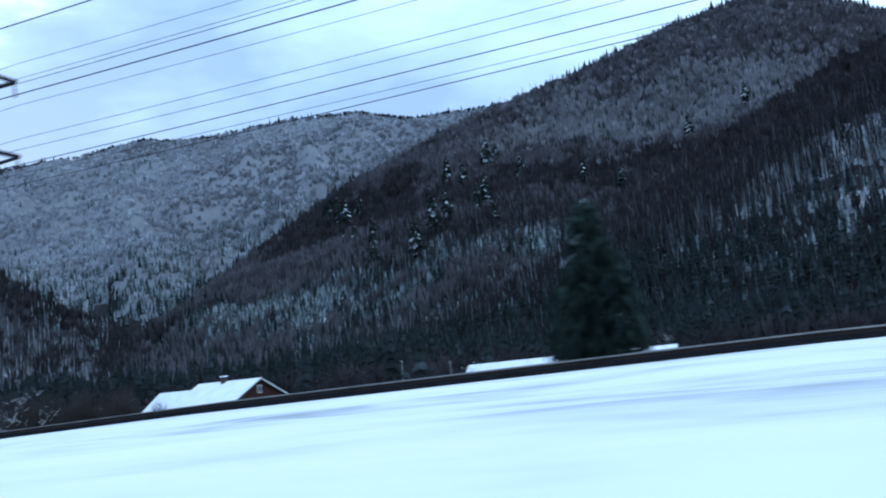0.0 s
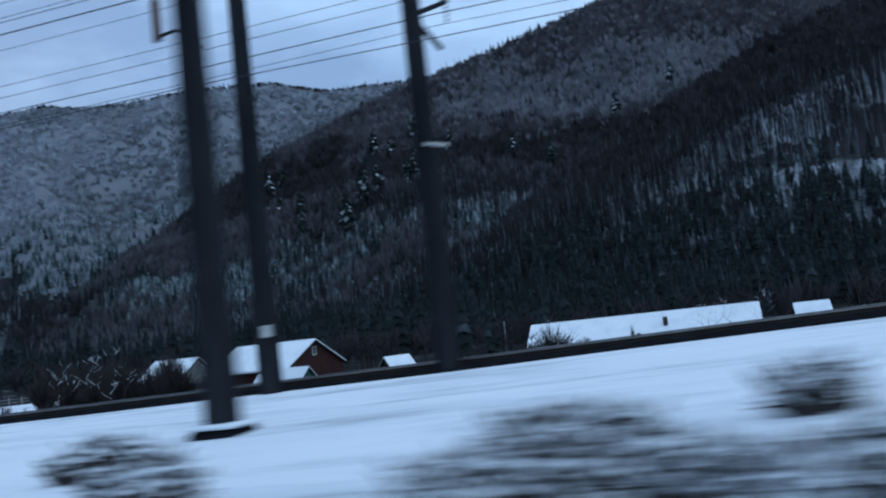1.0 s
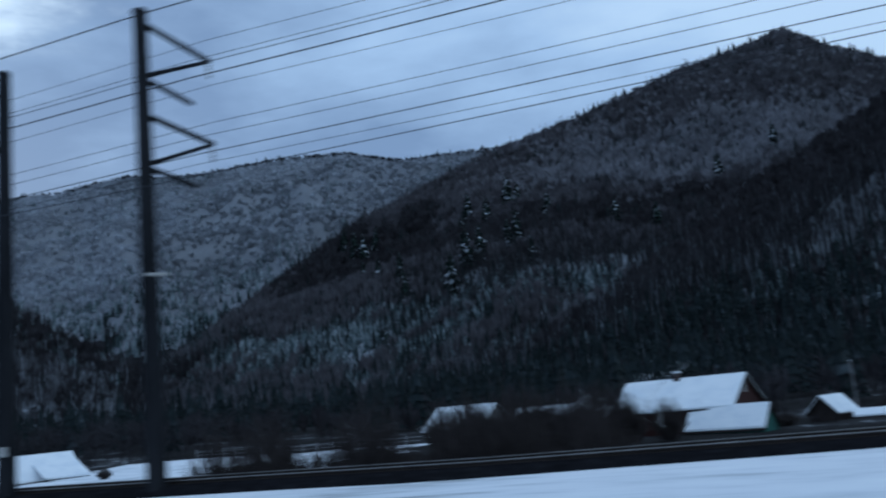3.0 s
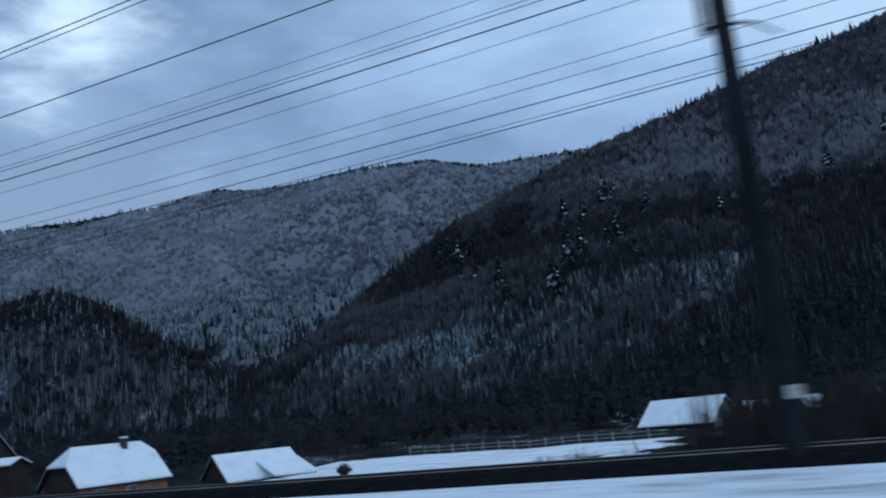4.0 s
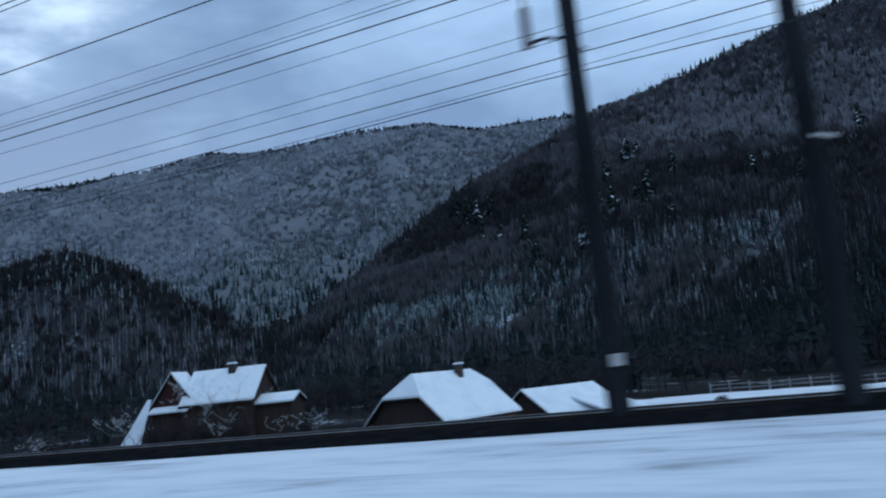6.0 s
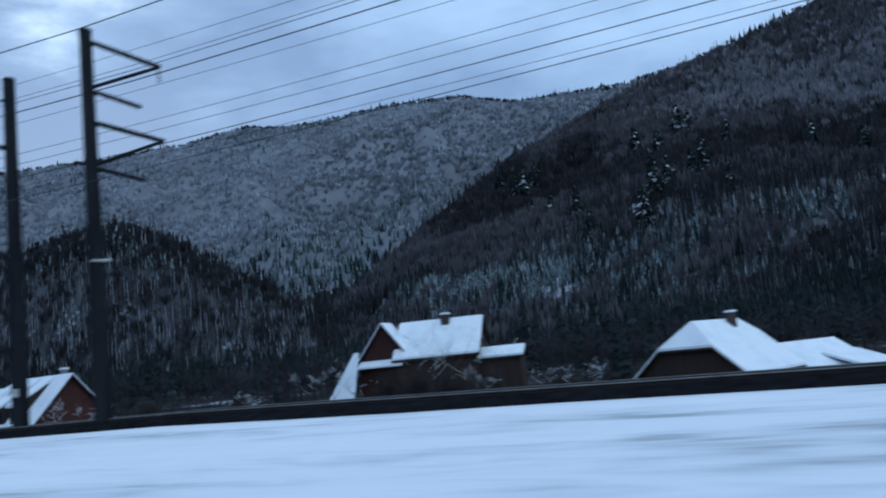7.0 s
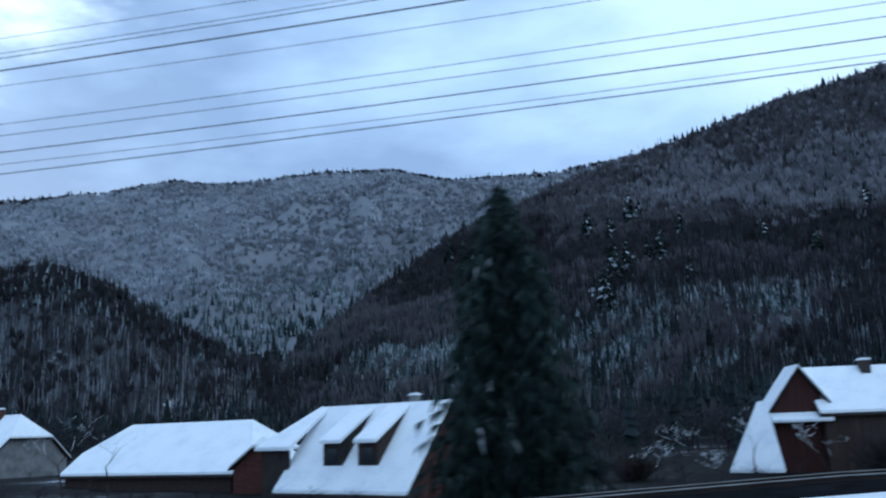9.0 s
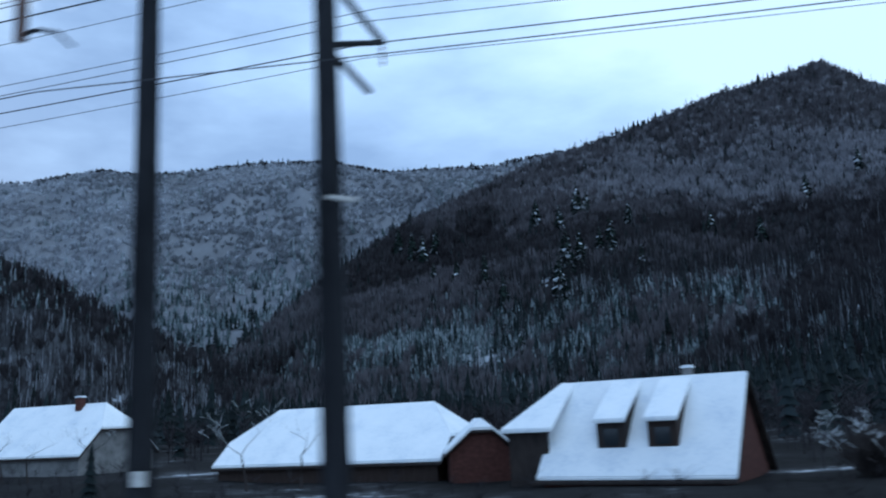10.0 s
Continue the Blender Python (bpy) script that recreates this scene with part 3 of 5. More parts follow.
# single spruces of the near mountain: place, height, radius, share of snowy boughs
SPRUCE_SPOTS = [
    (-452, 1127, 32, 6, 0.8), (-398, 1148, 38, 7.5, 0.8), (-394, 696, 21, 4.5, 0.75), (-324, 1074, 27, 5.5, 0.75), (-41, 1165, 28, 5, 0.75), (-386, 1160, 26, 5, 0.8),
    (-378, 892, 44, 6.5, 0.5), (-380, 840, 40, 6.5, 0.45), (-340, 961, 38, 6.5, 0.5), (-620, 1106, 34, 6, 0.45), (-602, 1099, 30, 5.5, 0.5), (-648, 1128, 30, 6, 0.45),
    (-477, 933, 32, 5, 0.2), (-415, 1096, 30, 5.5, 0.6), (-520, 960, 26, 5, 0.3), (-560, 1000, 24, 5, 0.4), (-300, 880, 26, 5, 0.3), (-230, 1010, 25, 5, 0.5), (-366, 905, 36, 6, 0.5), (-590, 1112, 28, 5.5, 0.5), (-352, 968, 30, 5.5, 0.5), (-180, 980, 24, 5, 0.5), (-440, 860, 26, 5, 0.3), (-110, 1120, 26, 5, 0.7)]


def off_spruces(x, y):
    """False close to a single spruce and just below it."""
    ok = np.ones(len(x), bool)
    for sx, sy, *_ in SPRUCE_SPOTS:
        ok &= ~((np.abs(x - sx) < 8) & (y < sy + 6) & (y > sy - 30))
    return ok


# near mountain: belts of wood by height
def band(k, x, y, z):
    return wood_bands(x, y, z)[k]


p, s, g = sow(NEAR, 40000, 111, lambda u, s, x, y, z: off_spruces(x, y) * (s < 0.975) * np.clip(0.9 - 1.2 * band(0, x, y, z) - 1.35 * band(1, x, y, z) - 0.2 * (z < 110) - 1.3 * band(3, x, y, z) * (band(2, x, y, z) < 0.5), 0, 1))
h = tall(g, len(p), 13, 22)
belt = band(2, p[:, 0], p[:, 1], p[:, 2]) + 0.35 * rough_noise(p[:, 0] / 60, p[:, 1] / 60, 66) + 0.5 * np.clip((-470 - p[:, 0]) / 120, 0, 1) > 0.62
wood("near_bare_wood", "leafless woodland on the mountainside", CROWNS, p[~belt], h[~belt], CROWN, 4, 1.1)
wood("near_dark_wood", "dark belt of leafless woodland on the mountainside", CROWNS, p[belt], h[belt], DARK_CROWN, 31, 1.1)
p, s, g = sow(NEAR, 12000, 118, lambda u, s, x, y, z: np.clip(0.6 - 0.45 * band(1, x, y, z), 0, 1))
wood("near_thin_wood", "thin leafless trees on the mountainside", TALL_BARE + PALE_TRUNKS, p, tall(g, len(p), 15, 24), HAZE_TWIGS, 24)
# high wood: rime, and haze painted in as a paler crown colour
p, s, g = sow(NEAR, 36000, 116, lambda u, s, x, y, z: 0.95 * band(3, x, y, z) * (s < 0.975) * off_spruces(x, y))
wood("near_rimed_wood", "rimed leafless woodland high on the mountainside, paled for haze", CROWNS, p, tall(g, len(p), 12, 20), RIME_HAZE_CROWN, 16, 1.1)
p, s, g = sow(NEAR, 42000, 117, lambda u, s, x, y, z: 0.8 * band(0, x, y, z))
wood("near_beech_trunks", "tall grey beech trunks over open snow", TALL_BARE + PALE_TRUNKS, p, tall(g, len(p), 22, 33), TWIGS, 18)
p, s, g = sow(NEAR, 120000, 112, lambda u, s, x, y, z: band(1, x, y, z) * np.clip(0.75 + 1.1 * rough_noise(x / 70, y / 140, 3), 0.12, 1))
wood("near_frosted_spruces", "young frosted spruces on the mountainside", YOUNG, p, tall(g, len(p), 4.5, 11), YOUNG_SNOW, 5)
p, s, g = sow(NEAR, 9000, 113, lambda u, s, x, y, z: np.clip(0.16 + 0.8 * bell(z, 4, 16) + 0.4 * (z < 110) * (rough_noise(x / 50, y / 90, 63) > 0.05) + 0.4 * (rough_noise(x / 110, y / 110, 13) > 0.6) * (z < 200), 0, 1))
wood("near_dark_spruces", "dark spruces on the mountainside", SPRUCES, p, tall(g, len(p), 10, 22), DARK_WOOD, 6)
p, s, g = sow(NEAR, 40000, 114, lambda u, s, x, y, z: (s > 0.986) * np.clip(0.02 + 0.75 * rough_noise(x / 30, y / 30, 18), 0.012, 0.7))
wood("near_ridge_trees", "dark spruces along the near ridge", SPRUCES, p, tall(g, len(p), 9, 24), DARK_WOOD, 7, 1.3)
p, s, g = sow(NEAR, 60000, 119, lambda u, s, x, y, z: (s > 0.97) * 0.9)
h = tall(g, len(p), 6, 11)
west = g.uniform(0, 1, len(p)) > 0.3 * np.clip((p[:, 0] + 420) / 150, 0, 1)
wood("near_ridge_wood", "rimed leafless wood along the near ridge, paled for haze", CROWNS, p[~west], h[~west], RIME_HAZE_CROWN, 28, 1.25)
wood("near_edge_wood", "leafless wood along the lower ridge", CROWNS, p[west], h[west], CROWN, 32, 1.25)
p, s, g = sow(NEAR, 7000, 115, lambda u, s, x, y, z: band(1, x, y, z) * 0.6)
wood("near_frosted_twigs", "frosted bushes between the spruces", FUZZY, p, tall(g, len(p), 4, 9), FROST, 8)

p, s, g = sow(NEAR, 14000, 120, lambda u, s, x, y, z: np.clip(0.5 * band(0, x, y, z) + 0.25 * (z < 130), 0, 1))
wood("near_pale_trunks", "pale snow plastered trunks among the beeches", SLIM, p, tall(g, len(p), 16, 27), DIM_FROST, 29)

# spur
p, s, g = sow(SPUR, 16000, 126, lambda u, s, x, y, z: np.clip(0.6 * spur_beech(s, x, y) + 0.04, 0, 1))
wood("spur_pale_trunks", "pale snow plastered trunks among the beeches of the spur", SLIM, p, tall(g, len(p), 18, 29), DIM_FROST, 30)
p, s, g = sow(SPUR, 24000, 125, lambda u, s, x, y, z: np.clip(1.0 * (s + 0.04 * rough_noise(x / 40, y / 60, 67) > 0.7) * (s < 0.985) * np.clip((x + 200) / 50, 0.1, 1) + 0.06 * (z < 70), 0, 1))
wood("spur_crest_wood", "dense dark leafless wood on the crest of the spur", CROWNS, p, tall(g, len(p), 12, 18), DARK_CROWN, 25, 1.1)
p, s, g = sow(SPUR, 6000, 121, lambda u, s, x, y, z: np.clip(0.22 - 0.15 * spur_beech(s, x, y) - 0.2 * bell(z, 77, 10) * (x > 22), 0, 1))
wood("spur_bare_wood", "dark leafless beech wood on the spur", BARE + TALL_BARE, p, tall(g, len(p), 13, 23), TWIGS, 9)
p, s, g = sow(SPUR, 20000, 124, lambda u, s, x, y, z: 0.75 * spur_beech(s, x, y))
wood("spur_beech_trunks", "tall grey beech trunks over open snow on the spur", TALL_BARE + PALE_TRUNKS, p, tall(g, len(p), 22, 33), TWIGS, 19)
p, s, g = sow(SPUR, 8500, 122, lambda u, s, x, y, z: np.clip(0.95 - z / 110, 0, 0.8) * (1 - 0.9 * bell(z, 77, 10) * (x > 22)) * (s < 0.5))
wood("spur_spruces", "dark spruces dusted with snow on the spur", SPRUCES, p, tall(g, len(p), 11, 25), DARK_WOOD, 10)
p, s, g = sow(SPUR, 12000, 123, lambda u, s, x, y, z: bell(z, 72, 38) * np.clip(0.7 + 0.8 * rough_noise(x / 45, y / 45, 31), 0.15, 1) * (1 - 0.95 * bell(z, 77, 10) * (x > 22)) * ((s < 0.52) | (x < -170)))
wood("spur_frosted_spruces", "frosted spruces on the spur", YOUNG, p, tall(g, len(p), 5, 11), YOUNG_SNOW, 11)

# west hill
p, s, g = sow(WEST, 9000, 131, lambda u, s, x, y, z: np.clip(0.12 + 0.6 * (s > 0.78) * (s < 0.97) + 0.4 * (s < 0.12), 0, 1), 0.3)
wood("west_bare_wood", "leafless wood on the low hill", CROWNS, p, tall(g, len(p), 13, 19), DARK_CROWN, 12, 1.1)
p, s, g = sow(WEST, 8000, 133, lambda u, s, x, y, z: np.clip(0.75 - 0.65 * s, 0, 1) * np.clip(0.6 + 0.7 * rough_noise(x / 35, y / 35, 91), 0, 1), 0.3)
wood("west_rimed_wood", "pale rimed trunks on the low hill", PALE_TRUNKS, p, tall(g, len(p), 14, 24), FROST, 17)
p, s, g = sow(WEST, 9000, 134, lambda u, s, x, y, z: 0.7 + 0 * s, 0.3)
wood("west_dark_trunks", "tall dark trunks on the low hill", TALL_BARE, p, tall(g, len(p), 16, 24), TWIGS, 26)
p, s, g = sow(WEST, 4000, 132, lambda u, s, x, y, z: np.clip(0.05 + 0.4 * bell(s, 0.08, 0.1) + 0.2 * (s > 0.92), 0, 1), 0.3)
wood("west_spruces", "dark spruces on the low hill", SPRUCES, p, tall(g, len(p), 10, 20), DARK_WOOD, 13)

p, s, g = sow(WEST, 7000, 135, lambda u, s, x, y, z: np.clip(0.5 * (s > 0.72) * (0.5 + rough_noise(x / 40, y / 40, 64)), 0, 1), 0.3)
wood("west_frosted_spruces", "frosted spruces on top of the low hill", YOUNG, p, tall(g, len(p), 8, 17), YOUNG_SNOW, 33)

# valley floor: dark thicket round the village, spruces at the mountain's foot
HOUSE_SPOTS = [(-87, 113, 10), (-80, 105, 6), (-69, 118, 4), (-62, 121, 6), (-43, 128, 9), (-27, 128, 9), (-34, 102, 6), (-12, 132, 4), (-130, 152, 9), (-115, 156, 9),
               (-185, 104, 9), (-189, 82, 10), (-221, 85, 10), (-229, 85, 7), (-207, 90, 6), (-254, 61, 9), (-281, 72, 11), (-322, 85, 11), (-267, 66, 5), (-236, 36, 4), (-9, 40, 4)]
rng = np.random.default_rng(141)
q = np.stack([rng.uniform(-900, 350, 24000), 36 + 488 * rng.uniform(0, 1, 24000) ** 1.9], 1)
clear, open_view = np.ones(len(q), bool), np.ones(len(q), bool)
for hx, hy, hr in HOUSE_SPOTS:
    clear &= (q[:, 0] - hx) ** 2 + (q[:, 1] - hy) ** 2 > (hr + 2) ** 2
    # keep the view of each roof open towards the line
    if hy not in (121, 105):
        open_view &= ~((np.abs(q[:, 0] - hx - 0.45 * (hy - q[:, 1])) < hr + 5) & (q[:, 1] < hy) & (q[:, 1] > 30))
clear &= ~((q[:, 1] < 129) & (np.abs(q[:, 0] + 150) < 30))
thick = rng.uniform(0, 1, len(q)) < np.clip(0.55 + 0.6 * rough_noise(q[:, 0] / 50, q[:, 1] / 50, 23), 0.15, 1)
open_view &= ~((np.abs(q[:, 0] + 124) < 26) & (q[:, 1] > 60) & (q[:, 1] < 156))
low = ~open_view[clear & thick]
q = q[clear & thick]
qz = ground_z(q[:, 0], q[:, 1])
qp = np.c_[q, qz]
high = np.where(low, 0.18, np.clip((q[:, 1] - 40) / 120, 0.3, 1))
pick = (rng.uniform(0, 1, len(q)) < np.where(q[:, 1] > 200, 0.62, 0.06)) & ~low
close = ~pick & (q[:, 1] < 170)
wide_off = ~pick & (q[:, 1] >= 170)
wood("valley_brush", "brown leafless thicket on the valley floor", BRUSHY, qp[close], rng.uniform(5, 10, int(close.sum())) * high[close], DARK_CROWN, 14, 1.3)
wood("valley_wood", "brown leafless wood at the mountain's foot", BARE + CROWNS, qp[wide_off], rng.uniform(5, 10, int(wide_off.sum())) * high[wide_off], DARK_CROWN, 27, 1.3)
wood("valley_spruces", "dark spruces at the foot of the mountain", SPRUCES, qp[pick], rng.uniform(8, 17, int(pick.sum())) * high[pick], DARK_WOOD, 15)


# ---- single spruces ----
def spruce(x, y, z, h, width, label, snow, seed, detail=1.0, group="spruces on the mountainside"):
    rng = random.Random(seed)
    t = thing("spruce_tree", x, y, z, rng.uniform(0, 360), label, "tree", group)
    bm = bmesh.new()
    tube(bm, [(0, 0, -0.5), (0, 0, h * 0.5), (0, 0, h * 0.98)], [h * 0.016, h * 0.01, h * 0.002], 6)
    part("trunk", bm, BARK, t)
    bm = bmesh.new()
    whorls = int(26 * detail) + 6
    for k in range(whorls):
        f = k / whorls
        z_mid = h * (0.07 + 0.91 * f)
        r = width * (1 - f) ** 0.65 * min(1, 0.6 + 3 * f) * rng.uniform(0.8, 1.1) + 0.12
        n = max(5, int((9 * (1 - f) + 5) * min(1.3, detail)))
        for j in range(n):
            a = 6.2832 * (j + rng.random() * 0.7) / n
            rr = r * rng.uniform(0.65, 1.15)
            c, s = math.cos(a), math.sin(a)
            zc = z_mid + rng.uniform(-0.6, 0.6) * h / whorls
            droop = rr * rng.uniform(0.4, 1.0)
            w = rr * (rng.uniform(0.16, 0.3) if detail > 1 else rng.uniform(0.26, 0.42))
            lift = rr * 0.12
            p = [Vector((0.05 * c, 0.05 * s, zc)), Vector((rr * 0.55 * c - w * s, rr * 0.55 * s + w * c, zc - droop * 0.45)),
                 Vector((rr * 0.55 * c + w * s, rr * 0.55 * s - w * c, zc - droop * 0.45)), Vector((rr * c, rr * s, zc - droop + lift)),
                 Vector((rr * 0.5 * c, rr * 0.5 * s, zc - droop * 0.5 - w * 0.9))]
            white = 1 if rng.random() < snow else 0
            if detail > 2:
                # hanging sprays along the bough
                tip = p[3] - p[0]
                size = min(1.0, 0.25 + 0.45 * rr)
                for i in range(9):
                    b0 = p[0] + tip * rng.uniform(0.15, 0.95) + Vector((0, 0, 0.1 * rr))
                    e = rng.uniform(-1, 1)
                    hang = (Vector((-s * e, c * e, 0)) * rng.uniform(0.25, 0.6) + tip.normalized() * 0.3 - Vector((0, 0, rng.uniform(0.25, 0.7)))) * size
                    along = tip.normalized() * rng.uniform(0.1, 0.2)
                    fc = bm.faces.new([bm.verts.new(q) for q in (b0 - along, b0 + along, b0 + hang)])
                    fc.material_index = white if i % 2 else 0
                continue
            v = [bm.verts.new(q) for q in p]
            for tri in ((0, 1, 3), (0, 3, 2), (0, 4, 3), (1, 4, 3), (2, 3, 4)):
                fc = bm.faces.new([v[i] for i in tri])
                fc.material_index = white if tri[1:] in ((1, 3), (3, 2)) or (tri[0] and rng.random() < 0.35) else 0
    part("crown", bm, [NEEDLE, SNOW_BOUGH], t)
    return t


spruce(-236.2, 36.5, ground_z(-236.2, 36.5) - 0.1, 15.6, 4.7, "tall dark green spruce beside the houses", 0.02, 1, 3.4, "village spruces")
spruce(-9.3, 40, ground_z(-9.3, 40) - 0.1, 13.5, 3.9, "broad dark spruce at the edge of the village", 0.02, 2, 3.2, "village spruces")
uu = np.linspace(0, 1, 400)[:, None]
ss = np.linspace(0, 1, 300)[None]
near_grid = NEAR.place(uu + 0 * ss, ss + 0 * uu)
for k, (x, y, h, w, sn) in enumerate(SPRUCE_SPOTS):
    foot = near_grid[np.unravel_index(np.argmin((near_grid[..., 0] - x) ** 2 + (near_grid[..., 1] - y) ** 2), near_grid.shape[:2])]
    spruce(foot[0], foot[1], foot[2] - 1, h * 1.3, w * 2.0, "snow laden spruce standing out of the bare wood" if sn > 0.5 else "dark spruce standing out of the bare wood", sn * 0.55, 10 + k, 0.5)


# ---- houses ----
def house(name, label, x, y, z, turn, length, half, drop, base, wall, gable, over=0.5, hip_l=0.0, hip_r=0.0, chimney=None, chimney_mat=None, windows=(), group="village houses", snowy=True):
    """A house whose ridge starts at (x, y, z) and runs at the angle turn; hips cut back the roof's ends."""
    zb = base - z
    t = thing(name, x, y, z, turn, label, "house", group)
    slope = drop / half
    e = half + over * 0.6
    ze = -slope * e
    l0, l1 = -over, length + over
    wy = half - 0.15
    wz = -slope * wy - 0.12
    # walls of the long sides
    for side in (-1, 1):
        bm = bmesh.new()
        a, b = sorted((side * wy, side * (wy - 0.3)))
        box(bm, 0, length, a, b, zb, wz)
        part("wall", bm, wall, t)
    for xe, hip, d in ((0.0, hip_l, 0.3), (length, hip_r, -0.3)):
        top = -0.12 - slope * wy * hip
        cut = wy * hip
        bm = bmesh.new()
        ring = [(xe, -wy + 0.3, zb), (xe, wy - 0.3, zb), (xe, wy - 0.3, wz)]
        ring += [(xe, cut, top), (xe, -cut, top)] if hip > 0 and hip < 0.95 else ([] if hip else [(xe, 0, -0.12)])
        ring += [(xe, -wy + 0.3, wz)]
        prism(bm, ring, (d, 0, 0))
        part("gable_wall", bm, gable, t)
    # roof: boards below, a blanket of snow above
    th, sn = 0.14, 0.26
    hl, hr = hip_l * e * 0.75, hip_r * e * 0.75
    for nm, lo, hi, mat, out in (("roof_deck", -th, 0.0, TIMBER, 0.0), ("roof_snow", 0.004, sn, ROOF_SNOW, -0.06))[:2 if snowy else 1]:
        for side in (-1, 1):
            bm = bmesh.new()
            ey = side * (e + out)
            q = -slope * (e + out)
            ring = [(l0 + hl - out, 0, lo), (l1 - hr + out, 0, lo)]
            if hip_r:
                ring += [(l1 + out, ey * hip_r, q * hip_r + lo)]
            if hip_r < 0.95:
                ring += [(l1 + out, ey, q + lo)]
            if hip_l < 0.95:
                ring += [(l0 - out, ey, q + lo)]
            if hip_l:
                ring += [(l0 - out, ey * hip_l, q * hip_l + lo)]
            prism(bm, ring, (0, 0, hi - lo))
            if nm == "roof_snow":
                bmesh.ops.bevel(bm, geom=list(bm.edges), offset=0.07, segments=2, affect="EDGES")
            part(nm, bm, mat, t)
        for hip, xr, xe in ((hip_l, l0 + hl - out, l0 - out), (hip_r, l1 - hr + out, l1 + out)):
            if hip:
                bm = bmesh.new()
                ey, q = (e + out) * hip, -slope * (e + out) * hip
                prism(bm, [(xr, 0, lo), (xe, ey, q + lo), (xe, -ey, q + lo)], (0, 0, hi - lo))
                part("hip_snow" if nm == "roof_snow" else "hip_deck", bm, mat, t)
    if chimney:
        for cx, cy, ch, cw in chimney:
            bm = bmesh.new()
            box(bm, cx - cw, cx + cw, cy - cw, cy + cw, -slope * abs(cy) - 0.6, ch, 0.03)
            c = part("chimney", bm, chimney_mat or BRICK, t)
            bm = bmesh.new()
            box(bm, cx - cw - 0.08, cx + cw + 0.08, cy - cw - 0.08, cy + cw + 0.08, ch + 0.004, ch + 0.12, 0.03)
            box(bm, cx - cw, cx + cw, cy - cw, cy + cw, ch + 0.124, ch + 0.2, 0.03)
            part("chimney_cap", bm, ROOF_SNOW, c, "snow capped chimney top")
    for where, u, v, w, h in windows:
        # where: side -1 or 1 for the long walls, 'l' or 'r' for the gables
        bm, bp = bmesh.new(), bmesh.new()
        f = 0.09
        if where in ("l", "r"):
            xo = -0.03 if where == "l" else length + 0.03
            xi = xo + (0.06 if where == "l" else -0.06)
            a, b = sorted((xo, xi))
            for y0, y1, z0, z1 in ((u, u + w, v, v + f), (u, u + w, v + h - f, v + h), (u, u + f, v + f, v + h - f), (u + w - f, u + w, v + f, v + h - f), (u + w / 2 - 0.03, u + w / 2 + 0.03, v + f, v + h - f)):
                box(bm, a, b, y0, y1, z0, z1)
            m = 0.012 if where == "l" else -0.012
            a, b = sorted((xo + m, xo + 2.5 * m))
            box(bp, a, b, u + f, u + w - f, v + f, v + h - f)
        else:
            yo = where * (wy + 0.03)
            a, b = sorted((yo, yo - where * 0.06))
            for x0, x1, z0, z1 in ((u, u + w, v, v + f), (u, u + w, v + h - f, v + h), (u, u + f, v + f, v + h - f), (u + w - f, u + w, v + f, v + h - f), (u + w / 2 - 0.03, u + w / 2 + 0.03, v + f, v + h - f)):
                box(bm, x0, x1, a, b, z0, z1)
            a, b = sorted((yo - where * 0.012, yo - where * 0.03))
            box(bp, u + f, u + w - f, a, b, v + f, v + h - f)
        wf = part("window", bm, PALE_FRAME, t, "small window with pale frame")
        part("pane", bp, GLASS, wf)
    return t


def dormer(t, slope, x0, x1, ytop, yout, rise, face):
    """A shed dormer on the near slope of a house: snow on its flat roof, a dark face."""
    zt, zo = -slope * ytop + 0.1, -slope * yout
    zr = zo + rise
    bm = bmesh.new()
    prism(bm, [(x0 + 0.15, -yout + 0.05, zo), (x0 + 0.15, -yout + 0.05, zr), (x0 + 0.15, -ytop, zt - 0.1)], (x1 - x0 - 0.3, 0, 0))
    d = part("dormer", bm, face, t, "shed dormer with a dark boarded face")
    bm = bmesh.new()
    prism(bm, [(x0, -ytop, zt), (x0, -yout - 0.35, zr - 0.04), (x0, -yout - 0.35, zr + 0.24), (x0, -ytop, zt + 0.28)], (x1 - x0, 0, 0))
    bmesh.ops.bevel(bm, geom=list(bm.edges), offset=0.06, segments=2, affect="EDGES")
    part("dormer_snow", bm, ROOF_SNOW, d)
    bm = bmesh.new()
    wm = (x0 + x1) / 2
    box(bm, wm - 0.5, wm + 0.5, -yout - 0.02, -yout + 0.03, zo + 0.25 * rise, zo + 0.8 * rise)
    part("dormer_window", bm, GLASS, d)


def gz(x, y):
    return float(ground_z(x, y))


# house with a red gable, its green gabled annex and a small open shed
house("farmhouse", "snow roofed house with a red boarded gable", -93.9, 116.3, 2.15, -15, 14.8, 6.2, 3.5, gz(-85, 112) - 0.2, RED_WALL, RED_WALL,
      chimney=[(6.6, -0.3, 0.9, 0.4)], chimney_mat=DARK_BRICK, windows=[("r", -0.5, -2.1, 0.9, 1.2)])
house("annex", "low snowy annex with a green gable", -85.6, 108.0, -1.35, -20, 9.0, 2.3, 2.4, gz(-80, 105) - 0.2, GREEN_WALL, GREEN_WALL, 0.35)
house("open_shed", "small timber shed with a snow covered roof", -71.2, 118, -1.55, 52, 3.9, 2.2, 2.0, gz(-69, 118) - 0.2, TIMBER, TIMBER, 0.35)
house("low_shed", "long low shed under snow", -67.5, 119, -3.55, -5, 8, 1.6, 0.7, gz(-63, 121) - 0.2, BROWN_WALL, BROWN_WALL, 0.3)
